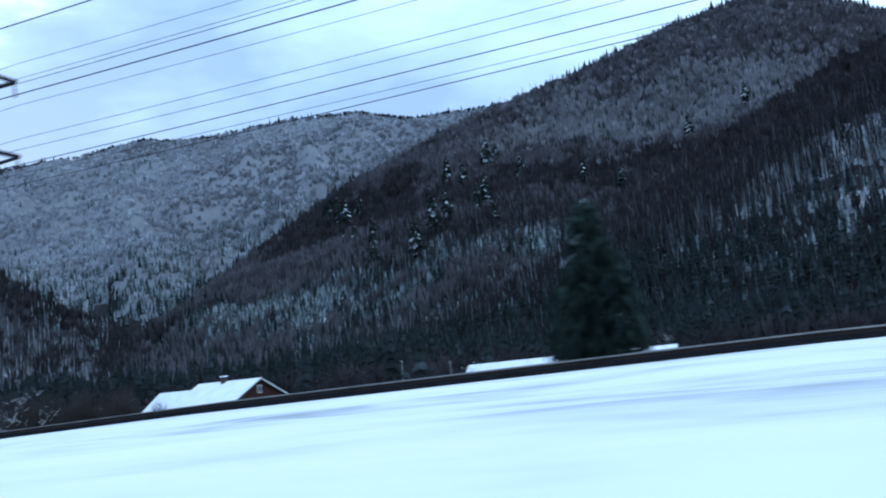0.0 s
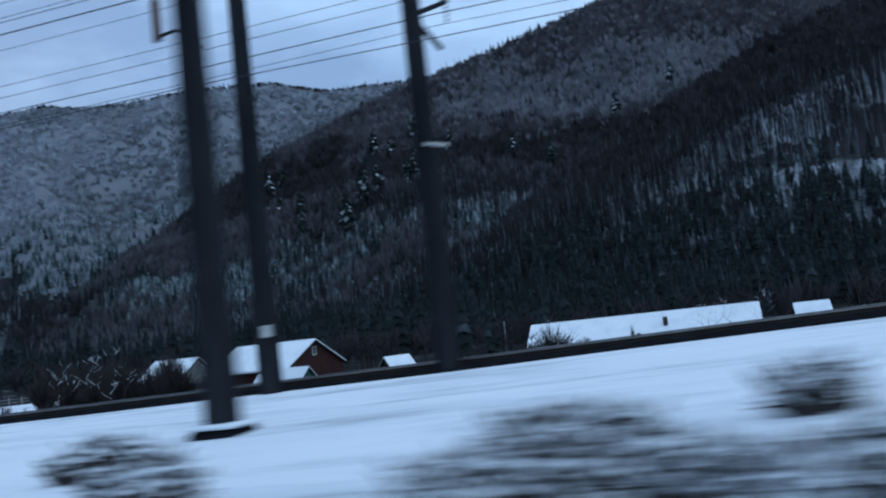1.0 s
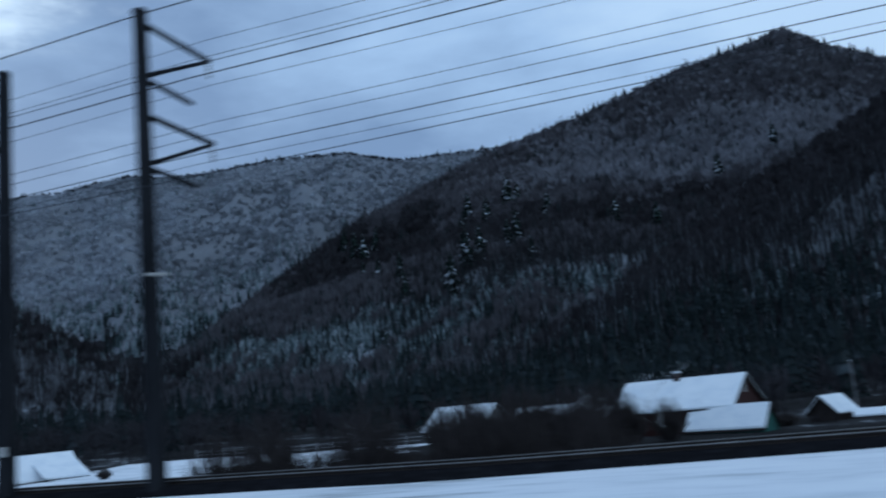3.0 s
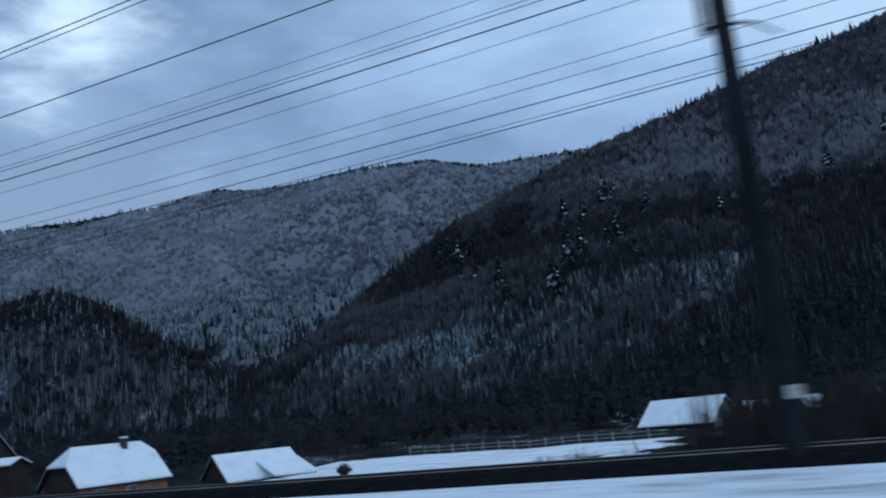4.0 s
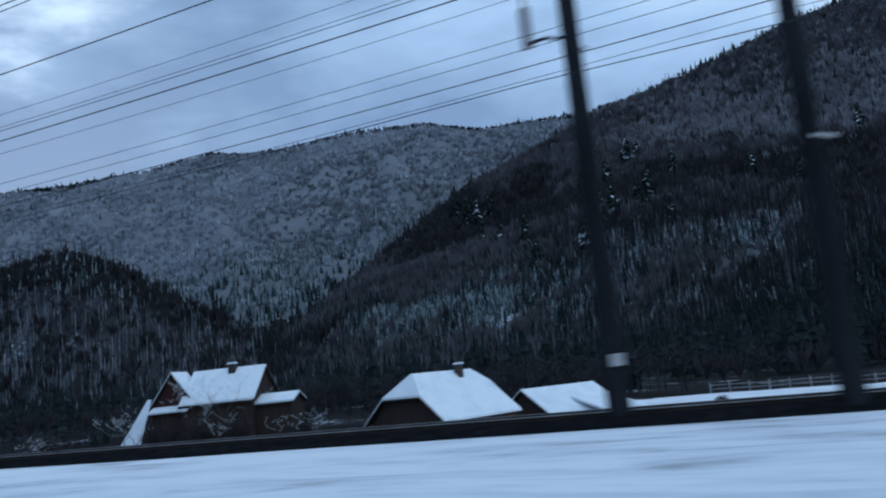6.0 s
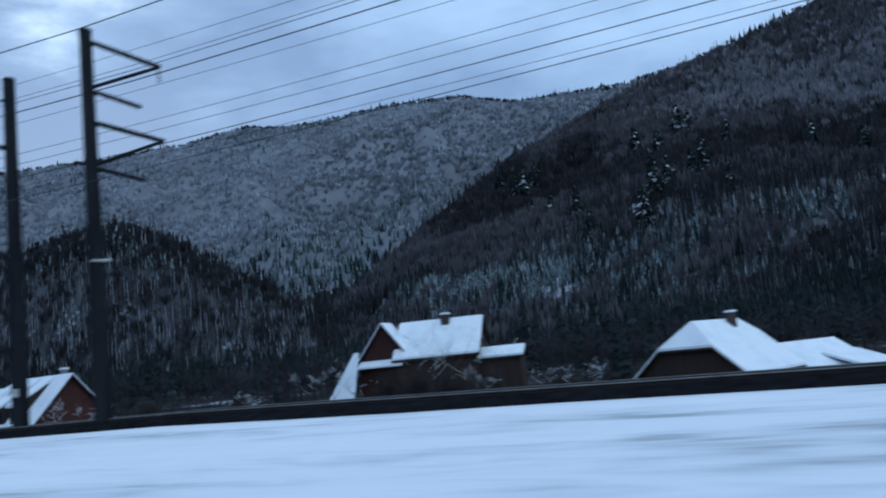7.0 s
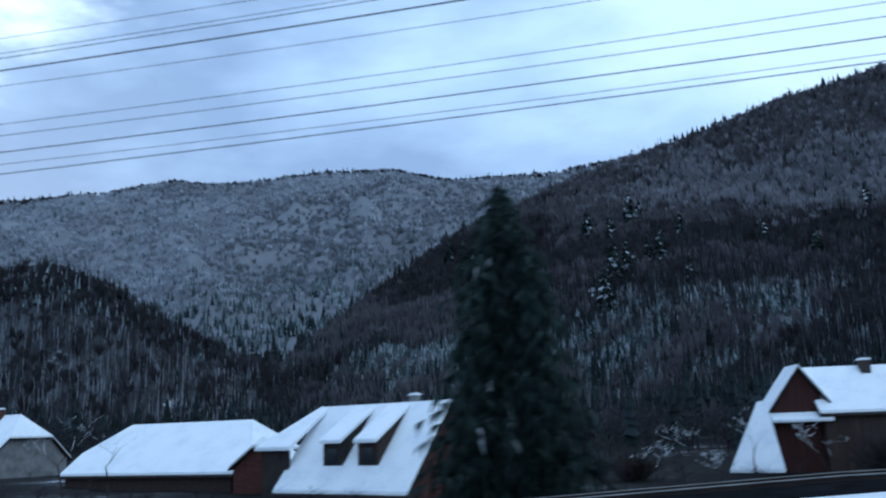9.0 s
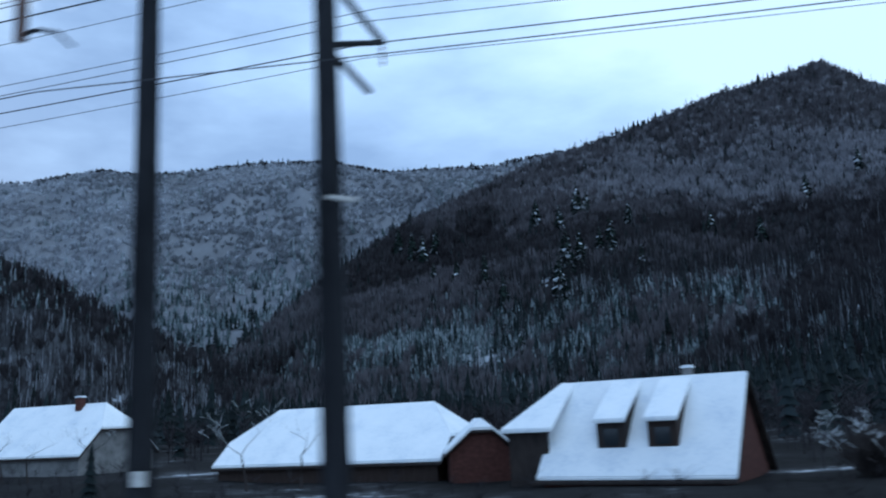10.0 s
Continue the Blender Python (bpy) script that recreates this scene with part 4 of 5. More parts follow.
house("long_barn", "long barn with one snow covered roof", -51.35, 130, 0.6, 0, 32, 5.2, 3.3, gz(-35, 130) - 0.2, BROWN_WALL, GREY_WALL,
      chimney=[(19.5, -3.0, -0.6, 0.3)], chimney_mat=DARK_BRICK)
house("roadside_hut", "low dark roofed hut in front of the barn", -33.2, 100, -1.2, 97, 7, 3.0, 1.75, gz(-33, 102) - 0.2, RED_WALL, BROWN_WALL, 0.25, hip_l=0.25, snowy=False)
house("small_outbuilding", "small outbuilding with a snowy roof beside the barn", -14, 132, -0.2, 0, 4, 2.5, 1.6, gz(-12, 132) - 0.2, GREY_WALL, GREY_WALL)
# barn in the open, and its neighbour
house("barn", "snow roofed barn with grey boarded walls", -136.8, 155.7, 1.1, -20, 13.7, 4.8, 3.9, gz(-130, 152) - 1.5, BROWN_WALL, GREY_WALL,
      windows=[(-1, 3.5, -6.2, 2.2, 1.5), (-1, 6.5, -6.2, 2.2, 1.5)])
house("low_barn", "low snow roofed barn", -121.5, 158, -0.4, -8, 12, 3.6, 2.2, gz(-116, 158) - 1, BROWN_WALL, BROWN_WALL)
# shed with a lean-to, and the house with the clipped gable
shed = house("shed", "snow covered shed with a porch notch", -187.9, 100, 0.1, 60, 11.5, 6.0, 3.7, gz(-184, 104) - 0.5, BROWN_WALL, BROWN_WALL, 0.4)
house("ochre_house", "ochre house with a half hipped snowy roof and chimney", -191.5, 76.5, 3.1, 75, 11.4, 5.2, 4.5, gz(-190, 80) - 0.3, ORANGE_WALL, BROWN_WALL, 0.6,
      hip_l=0.46, hip_r=0.3, chimney=[(8.0, -0.7, 0.75, 0.36)], chimney_mat=DARK_BRICK, windows=[(-1, 2, -6.4, 1.2, 1.3), (-1, 6, -6.4, 1.2, 1.3)])
bm = bmesh.new()
prism(bm, [(5.2, -2.6, -1.45), (11.9, -2.6, -1.45), (11.9, -9.4, -3.55), (5.2, -9.4, -3.55)], (0, 0, 0.3))
bmesh.ops.bevel(bm, geom=list(bm.edges), offset=0.07, segments=2, affect="EDGES")
part("porch_roof", bm, ROOF_SNOW, shed, "snow covered roof of the lean-to porch")
for px in (5.6, 8.6, 11.5):
    bm = bmesh.new()
    box(bm, px - 0.09, px + 0.09, -9.2, -9.02, gz(-178, 100) + 0.1 - 0.6, -3.5, 0.02)
    part("porch_post", bm, TIMBER, shed)
# timber house: a main roof along the line, a gabled wing towards it, a lower wing beside
house("timber_house", "dark timber house with a snowy roof and chimney", -223.4, 83.2, 6.3, 15, 8.6, 4.2, 3.7, gz(-222, 84) - 0.3, BROWN_WALL, BROWN_WALL, 0.45,
      chimney=[(4.9, -0.5, 0.6, 0.42)], chimney_mat=DARK_BRICK)
th_ = house("gable_wing", "red brown boarded wing with a steep snowy gable", -224, 79.6, 6.42, 105, 3.4, 3.0, 4.0, gz(-222, 80) - 0.3, RED_WALL, RED_WALL, 0.4)
bm = bmesh.new()
prism(bm, [(-1.2, -2.2, -4.6), (0.0, -2.2, -4.0), (0.0, -2.2, -3.75), (-1.25, -2.2, -4.35)], (0, 4.9, 0))
bmesh.ops.bevel(bm, geom=list(bm.edges), offset=0.06, segments=2, affect="EDGES")
part("skirt_roof", bm, ROOF_SNOW, th_, "snow covered skirt roof under the gable")
bm = bmesh.new()
prism(bm, [(0.0, 2.8, -3.0), (0.36, 3.5, -3.0), (-1.39, 6.6, -8.5), (-3.5, 2.7, -8.5)], (0, 0, 0.3))
bmesh.ops.bevel(bm, geom=list(bm.edges), offset=0.06, segments=2, affect="EDGES")
part("long_roof", bm, ROOF_SNOW, th_, "snowy roof slope reaching nearly to the ground")
house("back_wing", "low wing beside the timber house under snow", -214.8, 84.4, 2.75, 15, 4.4, 2.2, 0.9, gz(-211, 85) - 0.3, BROWN_WALL, BROWN_WALL, 0.4)
# house with dormers
dh = house("dormer_house", "steep snow roofed house with three shed dormers", -259.6, 62.6, 4.15, -15, 12.0, 5.2, 5.9, gz(-254, 60) - 0.3, BRICK, BRICK, 0.5,
           chimney=[(8.3, 1.0, 0.7, 0.3)], chimney_mat=GREY_WALL)
dormer(dh, 5.9 / 5.2, 3.3, 5.5, 0.25, 4.0, 1.9, TIMBER)
dormer(dh, 5.9 / 5.2, 6.7, 8.9, 0.25, 4.0, 1.9, BROWN_WALL)
bm = bmesh.new()
prism(bm, [(-0.5, 0, 0.0), (0.5, -0.2, -0.135), (0.5, -4.6, -3.1), (-3.4, -4.6, -3.1)], (0, 0, 0.3))
bmesh.ops.bevel(bm, geom=list(bm.edges), offset=0.06, segments=2, affect="EDGES")
part("side_roof", bm, ROOF_SNOW, dh, "snowy roof of the side porch")
bm = bmesh.new()
box(bm, -2.9, 0.0, -4.2, -4.0, gz(-254, 60) - 4.4, -3.0)
part("side_wall", bm, TIMBER, dh, "dark boarded wall of the side porch")
house("hipped_house", "low house with a hipped snowy roof", -290.2, 73.0, 3.6, -4, 20.0, 6.2, 4.4, gz(-280, 70) - 0.3, BROWN_WALL, BROWN_WALL, 0.5, hip_l=0.6, hip_r=0.6)
house("corner_house", "large snow roofed house with a brick chimney", -329.5, 86.0, 5.8, -5, 15.5, 6.0, 5.4, gz(-322, 84) - 0.3, GREY_WALL, GREY_WALL, 0.5, hip_r=0.5,
      chimney=[(10.4, -0.6, 0.9, 0.4)])
house("brick_wing", "small brick wing with a hipped snowy roof", -268.4, 69.0, 2.0, -70, 5.0, 2.6, 2.2, gz(-267, 66) - 0.3, BRICK, BRICK, 0.4, hip_r=0.3)


# ---- second track ----
xs = np.arange(-420, 70, 4.0)


def ribbon(name, section, material, parent=None):
    """A long strip of constant section (y, height over the field's edge) along the line."""
    v = np.array([[(x, y + float(bend(x)), float(edge_z(x)) + h + (0.0 if h < 0.1 else float(np.interp(x, [-260, -200, -90, -62], [0.05, 0.16, 0.16, 0.0])))) for y, h in section] for x in xs]).reshape(-1, 3)
    m = len(section)
    i, j = np.meshgrid(np.arange(len(xs) - 1), np.arange(m), indexing="ij")
    a, b = (i * m + j).ravel(), (i * m + (j + 1) % m).ravel()
    me = mesh_of(name, v, 4, np.stack([a, b, b + m, a + m], 1), [material])
    ob = new(name, me)
    if parent is not None:
        ob.parent = parent
    return ob


track = tagged(new("railway_track"), "dark snow free ballast bed with two steel rails", "railway track", kind="structure")
ribbon("ballast_bed", [(23.8, -0.3), (24.1, 0.04), (24.7, 0.13), (27.4, 0.13), (28.8, -0.6)], BALLAST, track)
for y in (25.2, 26.635):
    rail = ribbon("rail", [(y - 0.07, 0.135), (y - 0.02, 0.155), (y - 0.03, 0.24), (y + 0.03, 0.24), (y + 0.02, 0.155), (y + 0.07, 0.135)], RAIL, track)
    ribbon("rail_head", [(y - 0.032, 0.243), (y - 0.032, 0.27), (y + 0.032, 0.27), (y + 0.032, 0.243)], RAIL_HEAD, rail)


# ---- poles and wires ----
def arm(bm, p, q, r):
    tube(bm, [p, q], r, 6)


def insulator(bm, p, q, r=0.07, sheds=5):
    p, q = Vector(p), Vector(q)
    for k in range(sheds):
        a, b = p.lerp(q, (k + 0.1) / sheds), p.lerp(q, (k + 0.8) / sheds)
        tube(bm, [a, b], [r, r * 0.35], 8)
    tube(bm, [p, q], r * 0.3, 5)


def mast(x, y, top, kind, label, group):
    zb = gz(x, y) - 0.3
    t = thing("mast", x, y, zb, 0, label, "mast", group)
    h = top - zb
    bm = bmesh.new()
    r0, r1 = (0.36, 0.26) if kind != "near" else (0.3, 0.24)
    tube(bm, [(0, 0, 0), (0, 0, h * 0.5), (0, 0, h)], [r0, (r0 + r1) / 2, r1], 10)
    part("shaft", bm, POLE, t)
    bm = bmesh.new()
    tube(bm, [(0, 0, h + 0.004), (0, 0, h + 0.1)], [r1 * 1.15, r1 * 0.9], 10)
    part("cap", bm, POLE, t)
    if kind == "feeder":
        zb2 = zb
        for zt, zl in ((15.0 + EYE, 12.9 + EYE), (11.4 + EYE, 9.5 + EYE)):
            bm = bmesh.new()
            arm(bm, (0, 0.1, zt - zb2), (0, 4.2, zt - zb2 - 0.1), 0.11)
            part("arm", bm, POLE, t)
            bm = bmesh.new()
            arm(bm, (0, 0.1, zl - zb2), (0, 4.1, zt - zb2 - 0.15), 0.09)
            part("brace", bm, POLE, t)
            bm = bmesh.new()
            arm(bm, (0, 0.1, zl - zb2 - 0.1), (0, 2.9, zl - zb2 - 0.25), 0.1)
            part("lower_arm", bm, POLE, t)
            bm = bmesh.new()
            insulator(bm, (0, 4.1, zt - zb2 - 0.15), (0, 4.15, zt - zb2 - 0.9))
            part("insulator", bm, INSUL, t)
        bm = bmesh.new()
        arm(bm, (0.05, -0.3, 5.4 + EYE - zb2), (0.62, 0.2, 5.36 + EYE - zb2), 0.07)
        part("bracket", bm, BAND, t, "pale bracket on the shaft")
    elif kind == "track":
        bm = bmesh.new()
        arm(bm, (0, 0, 11.3 + EYE - zb), (0, -4.3, 11.6 + EYE - zb), 0.11)
        part("arm", bm, POLE, t)
        bm = bmesh.new()
        arm(bm, (0, 0, 13.6 + EYE - zb), (0, -3.2, 13.2 + EYE - zb), 0.05)
        part("stay", bm, POLE, t)
        bm = bmesh.new()
        insulator(bm, (0, -4.3, 11.5 + EYE - zb), (0, -4.35, 10.8 + EYE - zb))
        part("insulator", bm, INSUL, t)
        bm = bmesh.new()
        tube(bm, [(0, -4.36, 11.35 + EYE - zb), (0, -4.4, 9.4 + EYE - zb)], [0.045, 0.045], 6)
        tube(bm, [(0, -4.4, 9.4 + EYE - zb), (0, -4.4, 8.3 + EYE - zb)], [0.13, 0.13], 8)
        part("drop_bar", bm, INSUL, t, "hanging insulator under the arm")
        bm = bmesh.new()
        tube(bm, [(0, -4.4, 8.4 + EYE - zb), (0.5, -4.5, 8.42 + EYE - zb), (1.1, -4.6, 8.2 + EYE - zb), (1.6, -4.7, 7.75 + EYE - zb)], [0.05, 0.045, 0.04, 0.03], 6)
        part("steady_arm", bm, POLE, t, "curved steady arm of the contact wire")
        bm = bmesh.new()
        box(bm, 0.02, 0.42, -0.42, -0.36, 2.0, 2.36, 0.015)
        part("plate", bm, BAND, t, "small pale plate")
    else:
        bm = bmesh.new()
        arm(bm, (0, 0, h - 1.0), (0, -4.5, h - 0.4), 0.07)
        arm(bm, (0, 0, h - 2.6), (0, -4.4, h - 0.55), 0.06)
        part("cantilever", bm, POLE, t)
        bm = bmesh.new()
        insulator(bm, (0, -0.7, h - 1.0), (0, -1.4, h - 0.85), 0.11)
        insulator(bm, (0, -0.7, h - 2.3), (0, -1.3, h - 1.95), 0.11)
        part("insulator", bm, INSUL, t)
        bm = bmesh.new()
        box(bm, -0.42, 0.42, -0.42, 0.42, -0.2, 0.42, 0.08)
        part("footing", bm, BALLAST, t, "dark concrete footing with snow on top")
        bm = bmesh.new()
        box(bm, -0.44, 0.44, -0.44, 0.44, 0.424, 0.5, 0.03)
        part("footing_snow", bm, ROOF_SNOW, t)
    return t


MASTS = [(-38.1, 23.8, -32.6, 24.5), (-102.3, 24.9, -95.3, 24.7), (-156.6, 25.1, -150.4, 24.7), (-209.6, 25.5, -204.1, 25.2), (-263.2, 18.3, -258.4, 18.9), (-318, 18.6, -312, 18.6), (21, 24.6, 27, 24.8)]
PAIRS = [(m[0], m[2]) for m in MASTS]
for xl, yl, xr, yr in MASTS:
    mast(xl, yl, 14.6 + EYE, "track", "dark slender mast with one arm over the field", "line side masts")
    mast(xr, yr, 15.4 + EYE, "feeder", "dark tall mast with two braced pairs of arms", "line side masts")
for x, y in ((-32.5, 12.0), (-216.6, 7.6)):
    mast(x, y, 11.0, "near", "thick dark mast on a footing in the snow", "near masts")


def wire(y, z, r, sag, group, phase=0):
    """A wire along the line, sagging from mast to mast."""
    ends = sorted([p[phase] for p in PAIRS])
    pts = []
    for a, b in zip(ends, ends[1:]):
        for k in range(10):
            f = k / 10
            pts.append((a + (b - a) * f, y + float(bend(a) * (1 - f) + bend(b) * f), z - sag * 4 * f * (1 - f)))
    pts.append((ends[-1], y, z))
    bm = bmesh.new()
    tube(bm, pts, r, 5)
    return tagged(part("overhead_wire", bm, WIRE), "dark overhead wire strung between the masts", "wire", group)


for y, zy, r, sag, ph in ((20.3, 0.742, 0.022, 0.25, 0), (20.4, 0.731, 0.018, 0.3, 0), (24.8, 0.614, 0.026, 0.25, 1), (28.9, 0.541, 0.012, 0.4, 1), (27.7, 0.518, 0.012, 0.3, 1), (27.6, 0.511, 0.016, 0.25, 1),
                          (27.6, 0.493, 0.028, 0.25, 1), (29.0, 0.471, 0.012, 0.4, 1), (29.0, 0.417, 0.013, 0.3, 1), (27.8, 0.400, 0.013, 0.3, 1), (27.7, 0.377, 0.02, 0.2, 1), (27.8, 0.360, 0.011, 0.3, 1), (20.6, 0.350, 0.014, 0.2, 0)):
    wire(y, EYE + y * zy + sag * 0.6, r, sag, "overhead wires", ph)


# ---- fence beyond the track ----
fence = thing("paddock_fence", -170, 126, gz(-170, 126), 0, "weathered post and rail fence in the snow", "fence")
fx = [(-170 + 2.6 * k, 126 + 0.2 * math.sin(1.3 * k)) for k in range(17)]
for (x0, y0), (x1, y1) in zip(fx, fx[1:]):
    bm = bmesh.new()
    box(bm, x0 - 0.09, x0 + 0.09, y0 - 0.09, y0 + 0.09, gz(x0, y0) - 0.3, gz(x0, y0) + 1.45, 0.02)
    o = part("post", bm, FENCE_WOOD)
    o.parent, o.matrix_parent_inverse = fence, fence.matrix_world.inverted()
    for h in (0.55, 1.1):
        bm = bmesh.new()
        arm(bm, (x0, y0, gz(x0, y0) + h), (x1, y1, gz(x1, y1) + h), 0.06)
        o = part("fence_rail", bm, FENCE_WOOD)
        o.parent, o.matrix_parent_inverse = fence, fence.matrix_world.inverted()


# ---- bare garden trees with snow on the boughs ----
def garden_tree(x, y, h, spread, seed, label, snow=0.5, group="garden trees"):
    rng = random.Random(seed)
    t = thing("bare_tree", x, y, gz(x, y) - 0.1, 0, label, "tree", group)
    dark, white = bmesh.new(), bmesh.new()

    def grow(p, d, length, r, depth):
        pts, rad = [p], [r]
        for k in range(3):
            d = (d + Vector((rng.uniform(-0.25, 0.25), rng.uniform(-0.25, 0.25), rng.uniform(-0.05, 0.2)))).normalized()
            p = p + d * length / 3
            pts.append(p)
            rad.append(r * (1 - 0.2 * (k + 1)))
        tube(dark, pts, rad, 5 if depth < 2 else 3)
        if depth >= 1 and abs(d.z) < 0.85 and rng.random() < snow:
            tube(white, [q + Vector((0, 0, s * 0.8 + 0.006)) for q, s in zip(pts, rad)], [max(0.012, s * 0.5) for s in rad], 3)
        if depth < 5:
            for k in range(rng.choice((2, 3, 3))):
                a = rng.uniform(0, 6.2832)
                side = Vector((math.cos(a), math.sin(a), rng.uniform(0.0, 0.7)))
                grow(pts[rng.choice((2, 3))], (d * 0.5 + side * spread).normalized(), length * rng.uniform(0.55, 0.8), rad[-1] * 0.75, depth + 1)
    grow(Vector((0, 0, 0)), Vector((rng.uniform(-0.2, 0.2), rng.uniform(-0.2, 0.2), 1)), h * 0.36, h * 0.015, 0)
    part("branchwork", dark, BARK, t)
    tagged(part("snow_cover", white, ROOF_SNOW, t, "snow lying on the boughs"), kind="stuff")
    return t


GT = "leafless garden tree with snow on its boughs"
for k, (x, y, h, sp) in enumerate([(-215, 73, 7.5, 1.0), (-211.5, 77, 6.5, 1.1), (-202, 71, 5.0, 1.1), (-197.5, 70, 5.5, 1.2), (-228, 76, 6.0, 1.0), (-234, 79, 5.5, 1.0), (-207, 66, 4.5, 1.2),
                                   (-100, 106, 7, 1.0), (-104, 110, 6, 1.0), (-95, 103, 5.5, 1.1), (-89, 101, 5.5, 1.0), (-48, 120, 7.5, 0.9), (-44, 118, 7, 0.9), (-22, 121, 8, 0.9), (-19, 119, 7, 0.9),
                                   (-240, 56, 5, 1.1), (-243, 54, 5.5, 1.0), (-284, 60, 8, 0.9), (-280, 61, 8, 0.9), (-318, 72, 8, 1.0), (-313, 70, 7, 1.0), (-308, 73, 7, 1.0),
                                   (-112, 100, 6, 1.0), (-118, 104, 5, 1.1), (-126, 100, 6, 1.0), (-212, 74, 12.5, 0.8), (-214.5, 75, 11, 0.85), (-208.5, 74, 10, 1.0), (-87, 72, 9.5, 0.9), (-90.5, 74, 9, 1.0), (-84.5, 75, 8.5, 1.0), (-216, 72, 9, 1.0), (-222.5, 72, 6.0, 1.1), (-88, 100, 7.0, 1.1), (-91, 101, 6.5, 1.1), (-25.5, 113, 7.5, 1.0), (-230, 66, 4.5, 1.2), (-235, 68, 4.5, 1.2)]):
    garden_tree(x, y, h, sp, 200 + k, GT, 0.22 if x < -130 else 0.2)


# ---- dense dark bushes before the barns ----
def shrub(x, y, wide, h, seed):
    rng = random.Random(seed)
    t = thing("garden_bush", x, y, gz(x, y) - 0.05, 0, "dense dark leafless bush between the houses", "bush", "garden bushes")
    bm = bmesh.new()
    for k in range(320):
        a, b = rng.uniform(0, 6.2832), rng.uniform(0, 1) ** 0.5
        p = Vector((0.35 * wide * b * math.cos(a), 0.35 * wide * b * math.sin(a), rng.uniform(0, 0.3) * h))
        q = Vector((wide * b * math.cos(a), wide * b * math.sin(a), h * (1 - 0.55 * b * b) * rng.uniform(0.55, 1.05)))
        m = p.lerp(q, 0.55) + Vector((rng.uniform(-0.3, 0.3), rng.uniform(-0.3, 0.3), 0.15))
        tube(bm, [p, m, q], [0.05, 0.035, 0.015], 3)
    tagged(part("twig_mass", bm, BARK, t), kind="stuff")


for k, (x, y, w, h) in enumerate([(-45.5, 112, 3.5, 5.2), (-49.5, 113, 2.4, 3.2), (-41.5, 113, 2.0, 3.0), (-104, 97, 3.0, 5.2), (-100, 96, 3.0, 5.4), (-96, 98, 2.6, 5.2), (-91.5, 98, 2.4, 5.3), (-87.5, 99, 2.4, 5.0), (-75.5, 113, 1.8, 1.8), (-59, 114, 2.0, 1.9), (-54.5, 117, 2.0, 2.2), (-63, 126, 2.2, 2.4), (-57, 127, 2.2, 2.6), (-109, 99, 2.8, 4.4), (-219, 72, 2.6, 4.6), (-215.5, 71, 2.6, 4.5), (-212, 70, 2.4, 4.2), (-209, 72, 2.4, 3.8), (-249, 70, 2.2, 3.6), (-164.5, 98, 1.2, 1.7), (-123, 70, 2.6, 3.2), (-119, 71, 2.6, 3.0), (-115, 69, 2.8, 3.4), (-111, 70, 2.6, 3.2), (-107, 71, 2.8, 3.6), (-127, 72, 2.4, 2.6), (-103, 72, 2.6, 3.4), (-98, 74, 2.6, 3.6), (-93, 76, 2.4, 3.4), (-202.5, 74, 2.6, 3.4), (-237, 72, 2.6, 3.2), (-241, 58, 2.4, 3.6)] + [(-108 + 2.4 * i, 46 + 3 * math.sin(2.3 * i), 2.7, 7.4 + 0.8 * math.sin(1.7 * i)) for i in range(11)] + [(-114 + 2.7 * i, 98.5 + 2 * math.sin(2.1 * i), 2.7, 7.0 + 0.9 * math.sin(1.9 * i)) for i in range(9)]):
    shrub(x, y, w, h, 500 + k)
# two pale posts behind the sheds
for x, y, top in ((-66.1, 135, 2.5), (-57.1, 135, 1.6)):
    t = thing("garden_post", x, y, gz(x, y) - 0.3, 0, "thin pale wooden post behind the sheds", "post", "garden posts")
    bm = bmesh.new()
    h = top - gz(x, y) + 0.3
    tube(bm, [(0, 0, 0), (0, 0, h * 0.6), (0, 0, h)], [0.13, 0.12, 0.1], 8)
    part("shaft", bm, FENCE_WOOD, t)
    bm = bmesh.new()
    tube(bm, [(0, 0, h + 0.004), (0, 0, h + 0.1)], [0.13, 0.05], 8)
    part("snow_cap", bm, ROOF_SNOW, t)


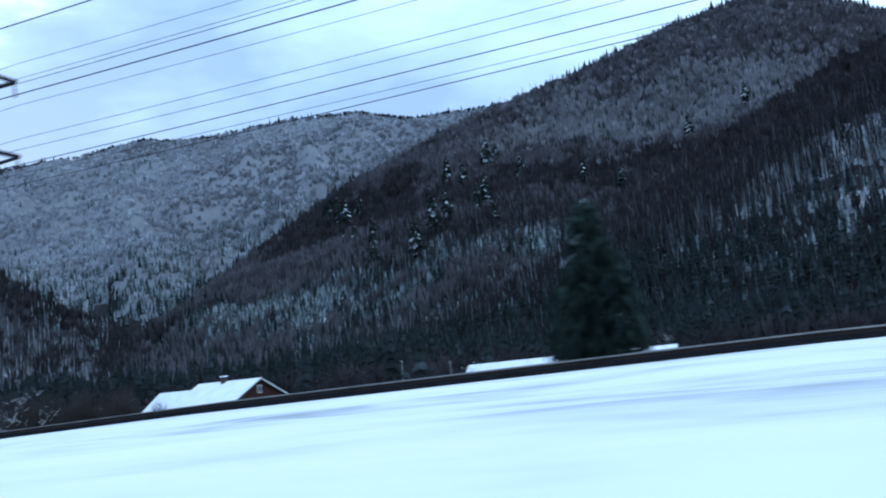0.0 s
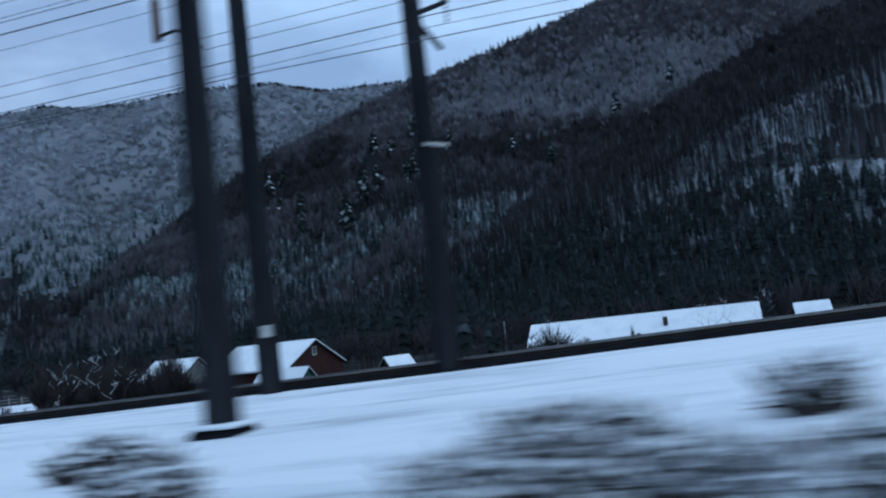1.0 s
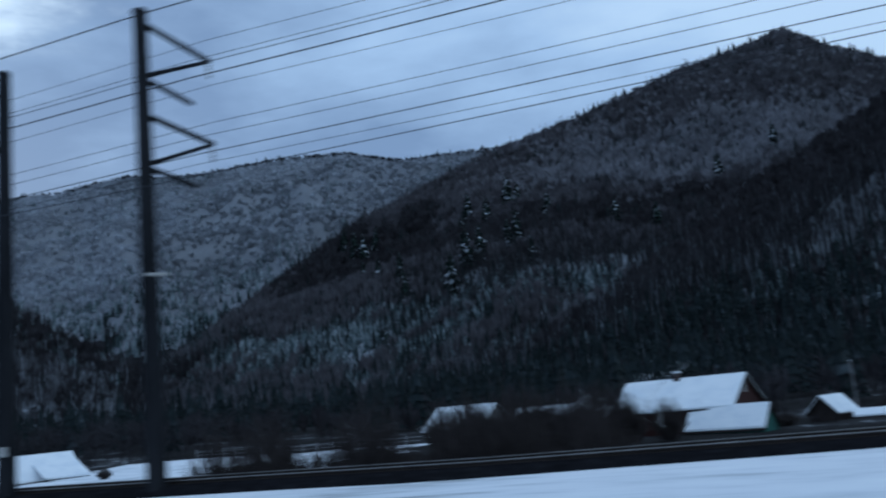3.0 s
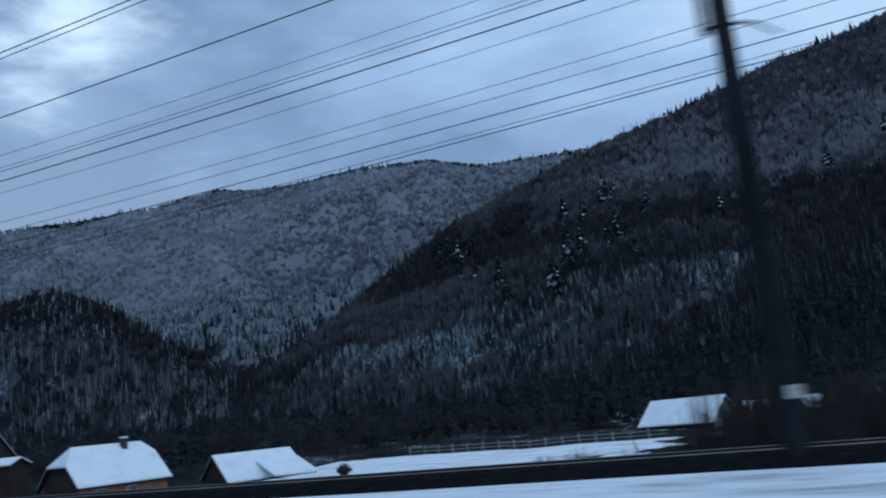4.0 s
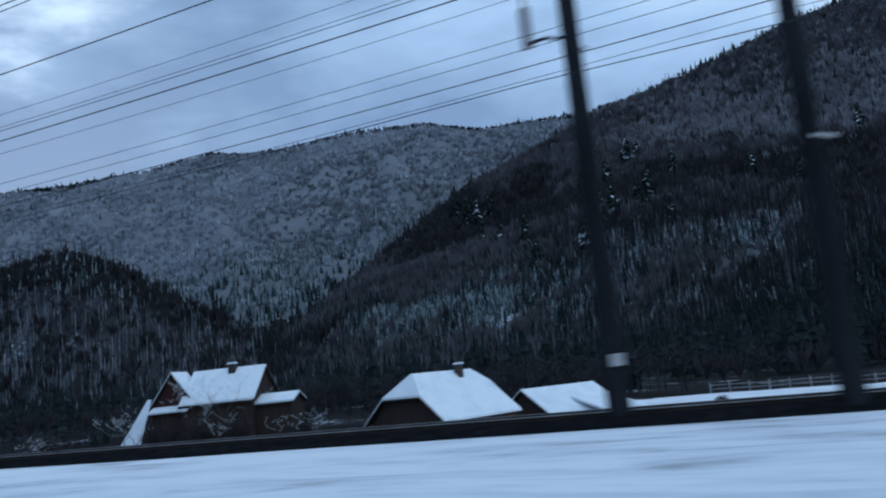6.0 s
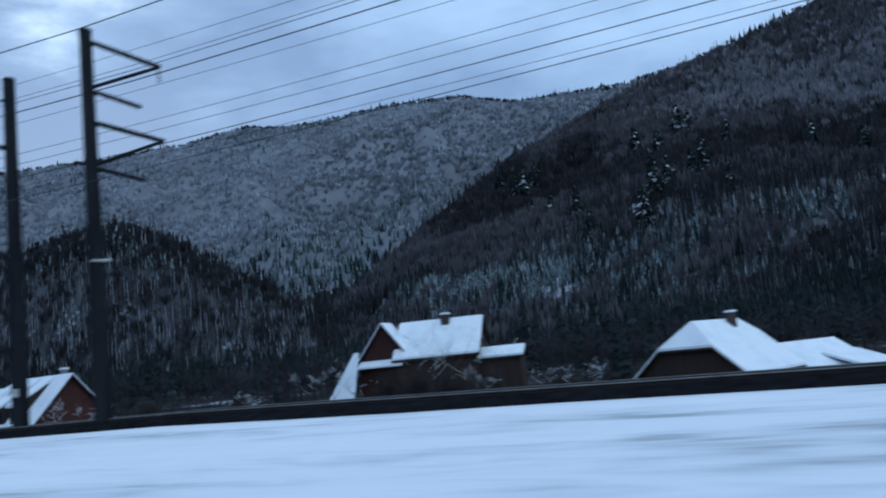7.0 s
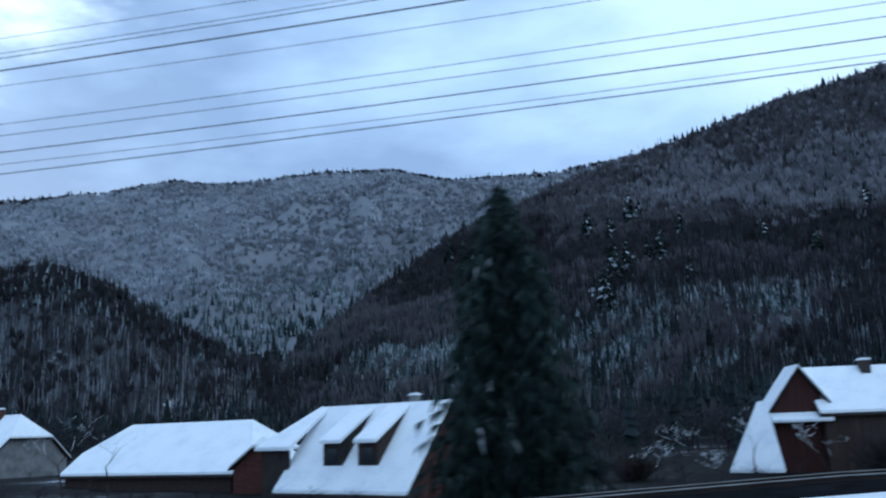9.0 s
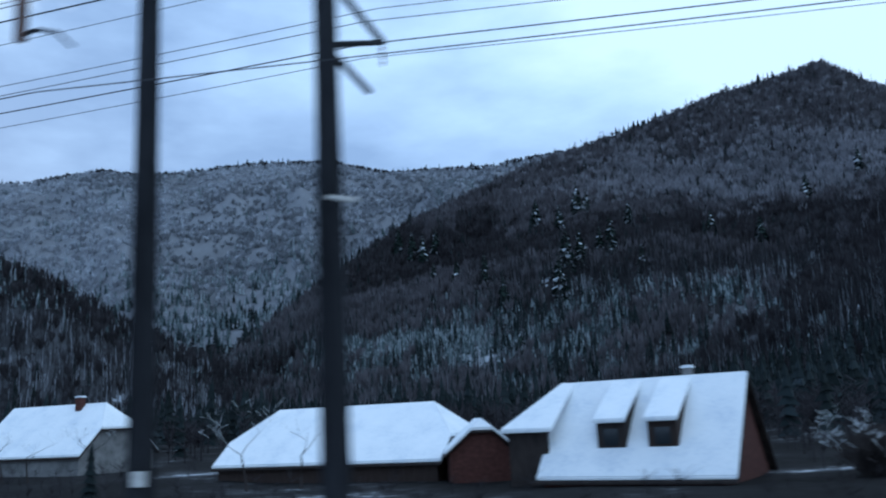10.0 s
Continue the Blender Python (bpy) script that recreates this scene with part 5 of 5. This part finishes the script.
# ---- snowy brush beside the line ----
def brush(x, y, size, seed):
    rng = random.Random(seed)
    t = thing("snowy_bush", x, y, gz(x, y) - 0.05, 0, "dark twiggy bush weighed down with snow", "bush", "line side bushes")
    bm, bw = bmesh.new(), bmesh.new()
    for k in range(110):
        a, r = rng.uniform(0, 6.2832), rng.uniform(0.2, 1) * size
        e = rng.uniform(0.25, 1.0)
        p = Vector((rng.uniform(-0.3, 0.3) * size, rng.uniform(-0.3, 0.3) * size, 0))
        q = p + Vector((r * math.cos(a) * 0.9, r * math.sin(a) * 0.7, e * size * 1.15))
        tube(bm, [p, p.lerp(q, 0.6) + Vector((0, 0, 0.12 * size)), q], [0.024, 0.016, 0.006], 3)
        if k % 2 == 0:
            m = p.lerp(q, 0.75) + Vector((0, 0, 0.1 * size))
            w = rng.uniform(0.07, 0.16) * size
            ring = [bw.verts.new(m + Vector((w * math.cos(i * 1.0472), w * 0.8 * math.sin(i * 1.0472), rng.uniform(-0.04, 0.02)))) for i in range(6)]
            c = bw.verts.new(m + Vector((0, 0, w * 0.55)))
            d = bw.verts.new(m - Vector((0, 0, w * 0.25)))
            for i in range(6):
                bw.faces.new((ring[i], ring[(i + 1) % 6], c))
                bw.faces.new((ring[(i + 1) % 6], ring[i], d))
    tagged(part("twig_mass", bm, BARK, t), kind="stuff")
    tagged(part("snow_cover", bw, ROOF_SNOW, t, "caps of snow on the twigs"), kind="stuff")


br = random.Random(8)
CLUMP_SPOTS = [(-21.9, 8.3, 0.43), (-19.1, 6.7, 0.46), (-17.4, 6.4, 0.41), (-16.0, 4.5, 0.35), (-16.7, 4.5, 0.35), (-14.9, 5.3, 0.46), (-14.3, 3.9, 0.37), (-13.7, 5.4, 0.46), (-13.4, 3.7, 0.36), (-12.6, 3.7, 0.32), (-31.8, 8.4, 0.43), (-30.3, 7.2, 0.4), (-29.4, 5.8, 0.36), (-26.1, 6.8, 0.5), (-26.4, 5.6, 0.48), (-25.6, 5.0, 0.45), (-26.3, 4.5, 0.4), (-24.5, 8.3, 0.43), (-25.0, 4.4, 0.39), (-24.7, 4.1, 0.38), (-24.4, 4.7, 0.41), (-25.1, 3.9, 0.35), (-38.7, 8.2, 0.42), (-36.9, 8.9, 0.49), (-36.7, 6.5, 0.52), (-36.5, 5.6, 0.47), (-37.0, 4.8, 0.41), (-35.9, 7.6, 0.49), (-39.3, 5.6, 0.32), (-48.4, 7.3, 0.36), (-49.0, 6.4, 0.34)]
k = 300
for bx, by, size in CLUMP_SPOTS:
    for j in range(3):
        grown = size * (0.72 if bx > -23 else 1.0)
        brush(bx + br.uniform(-0.9, 0.9) * size, by + br.uniform(-0.8, 0.8) * size, grown * br.uniform(0.75, 1.15), k)
        k += 1
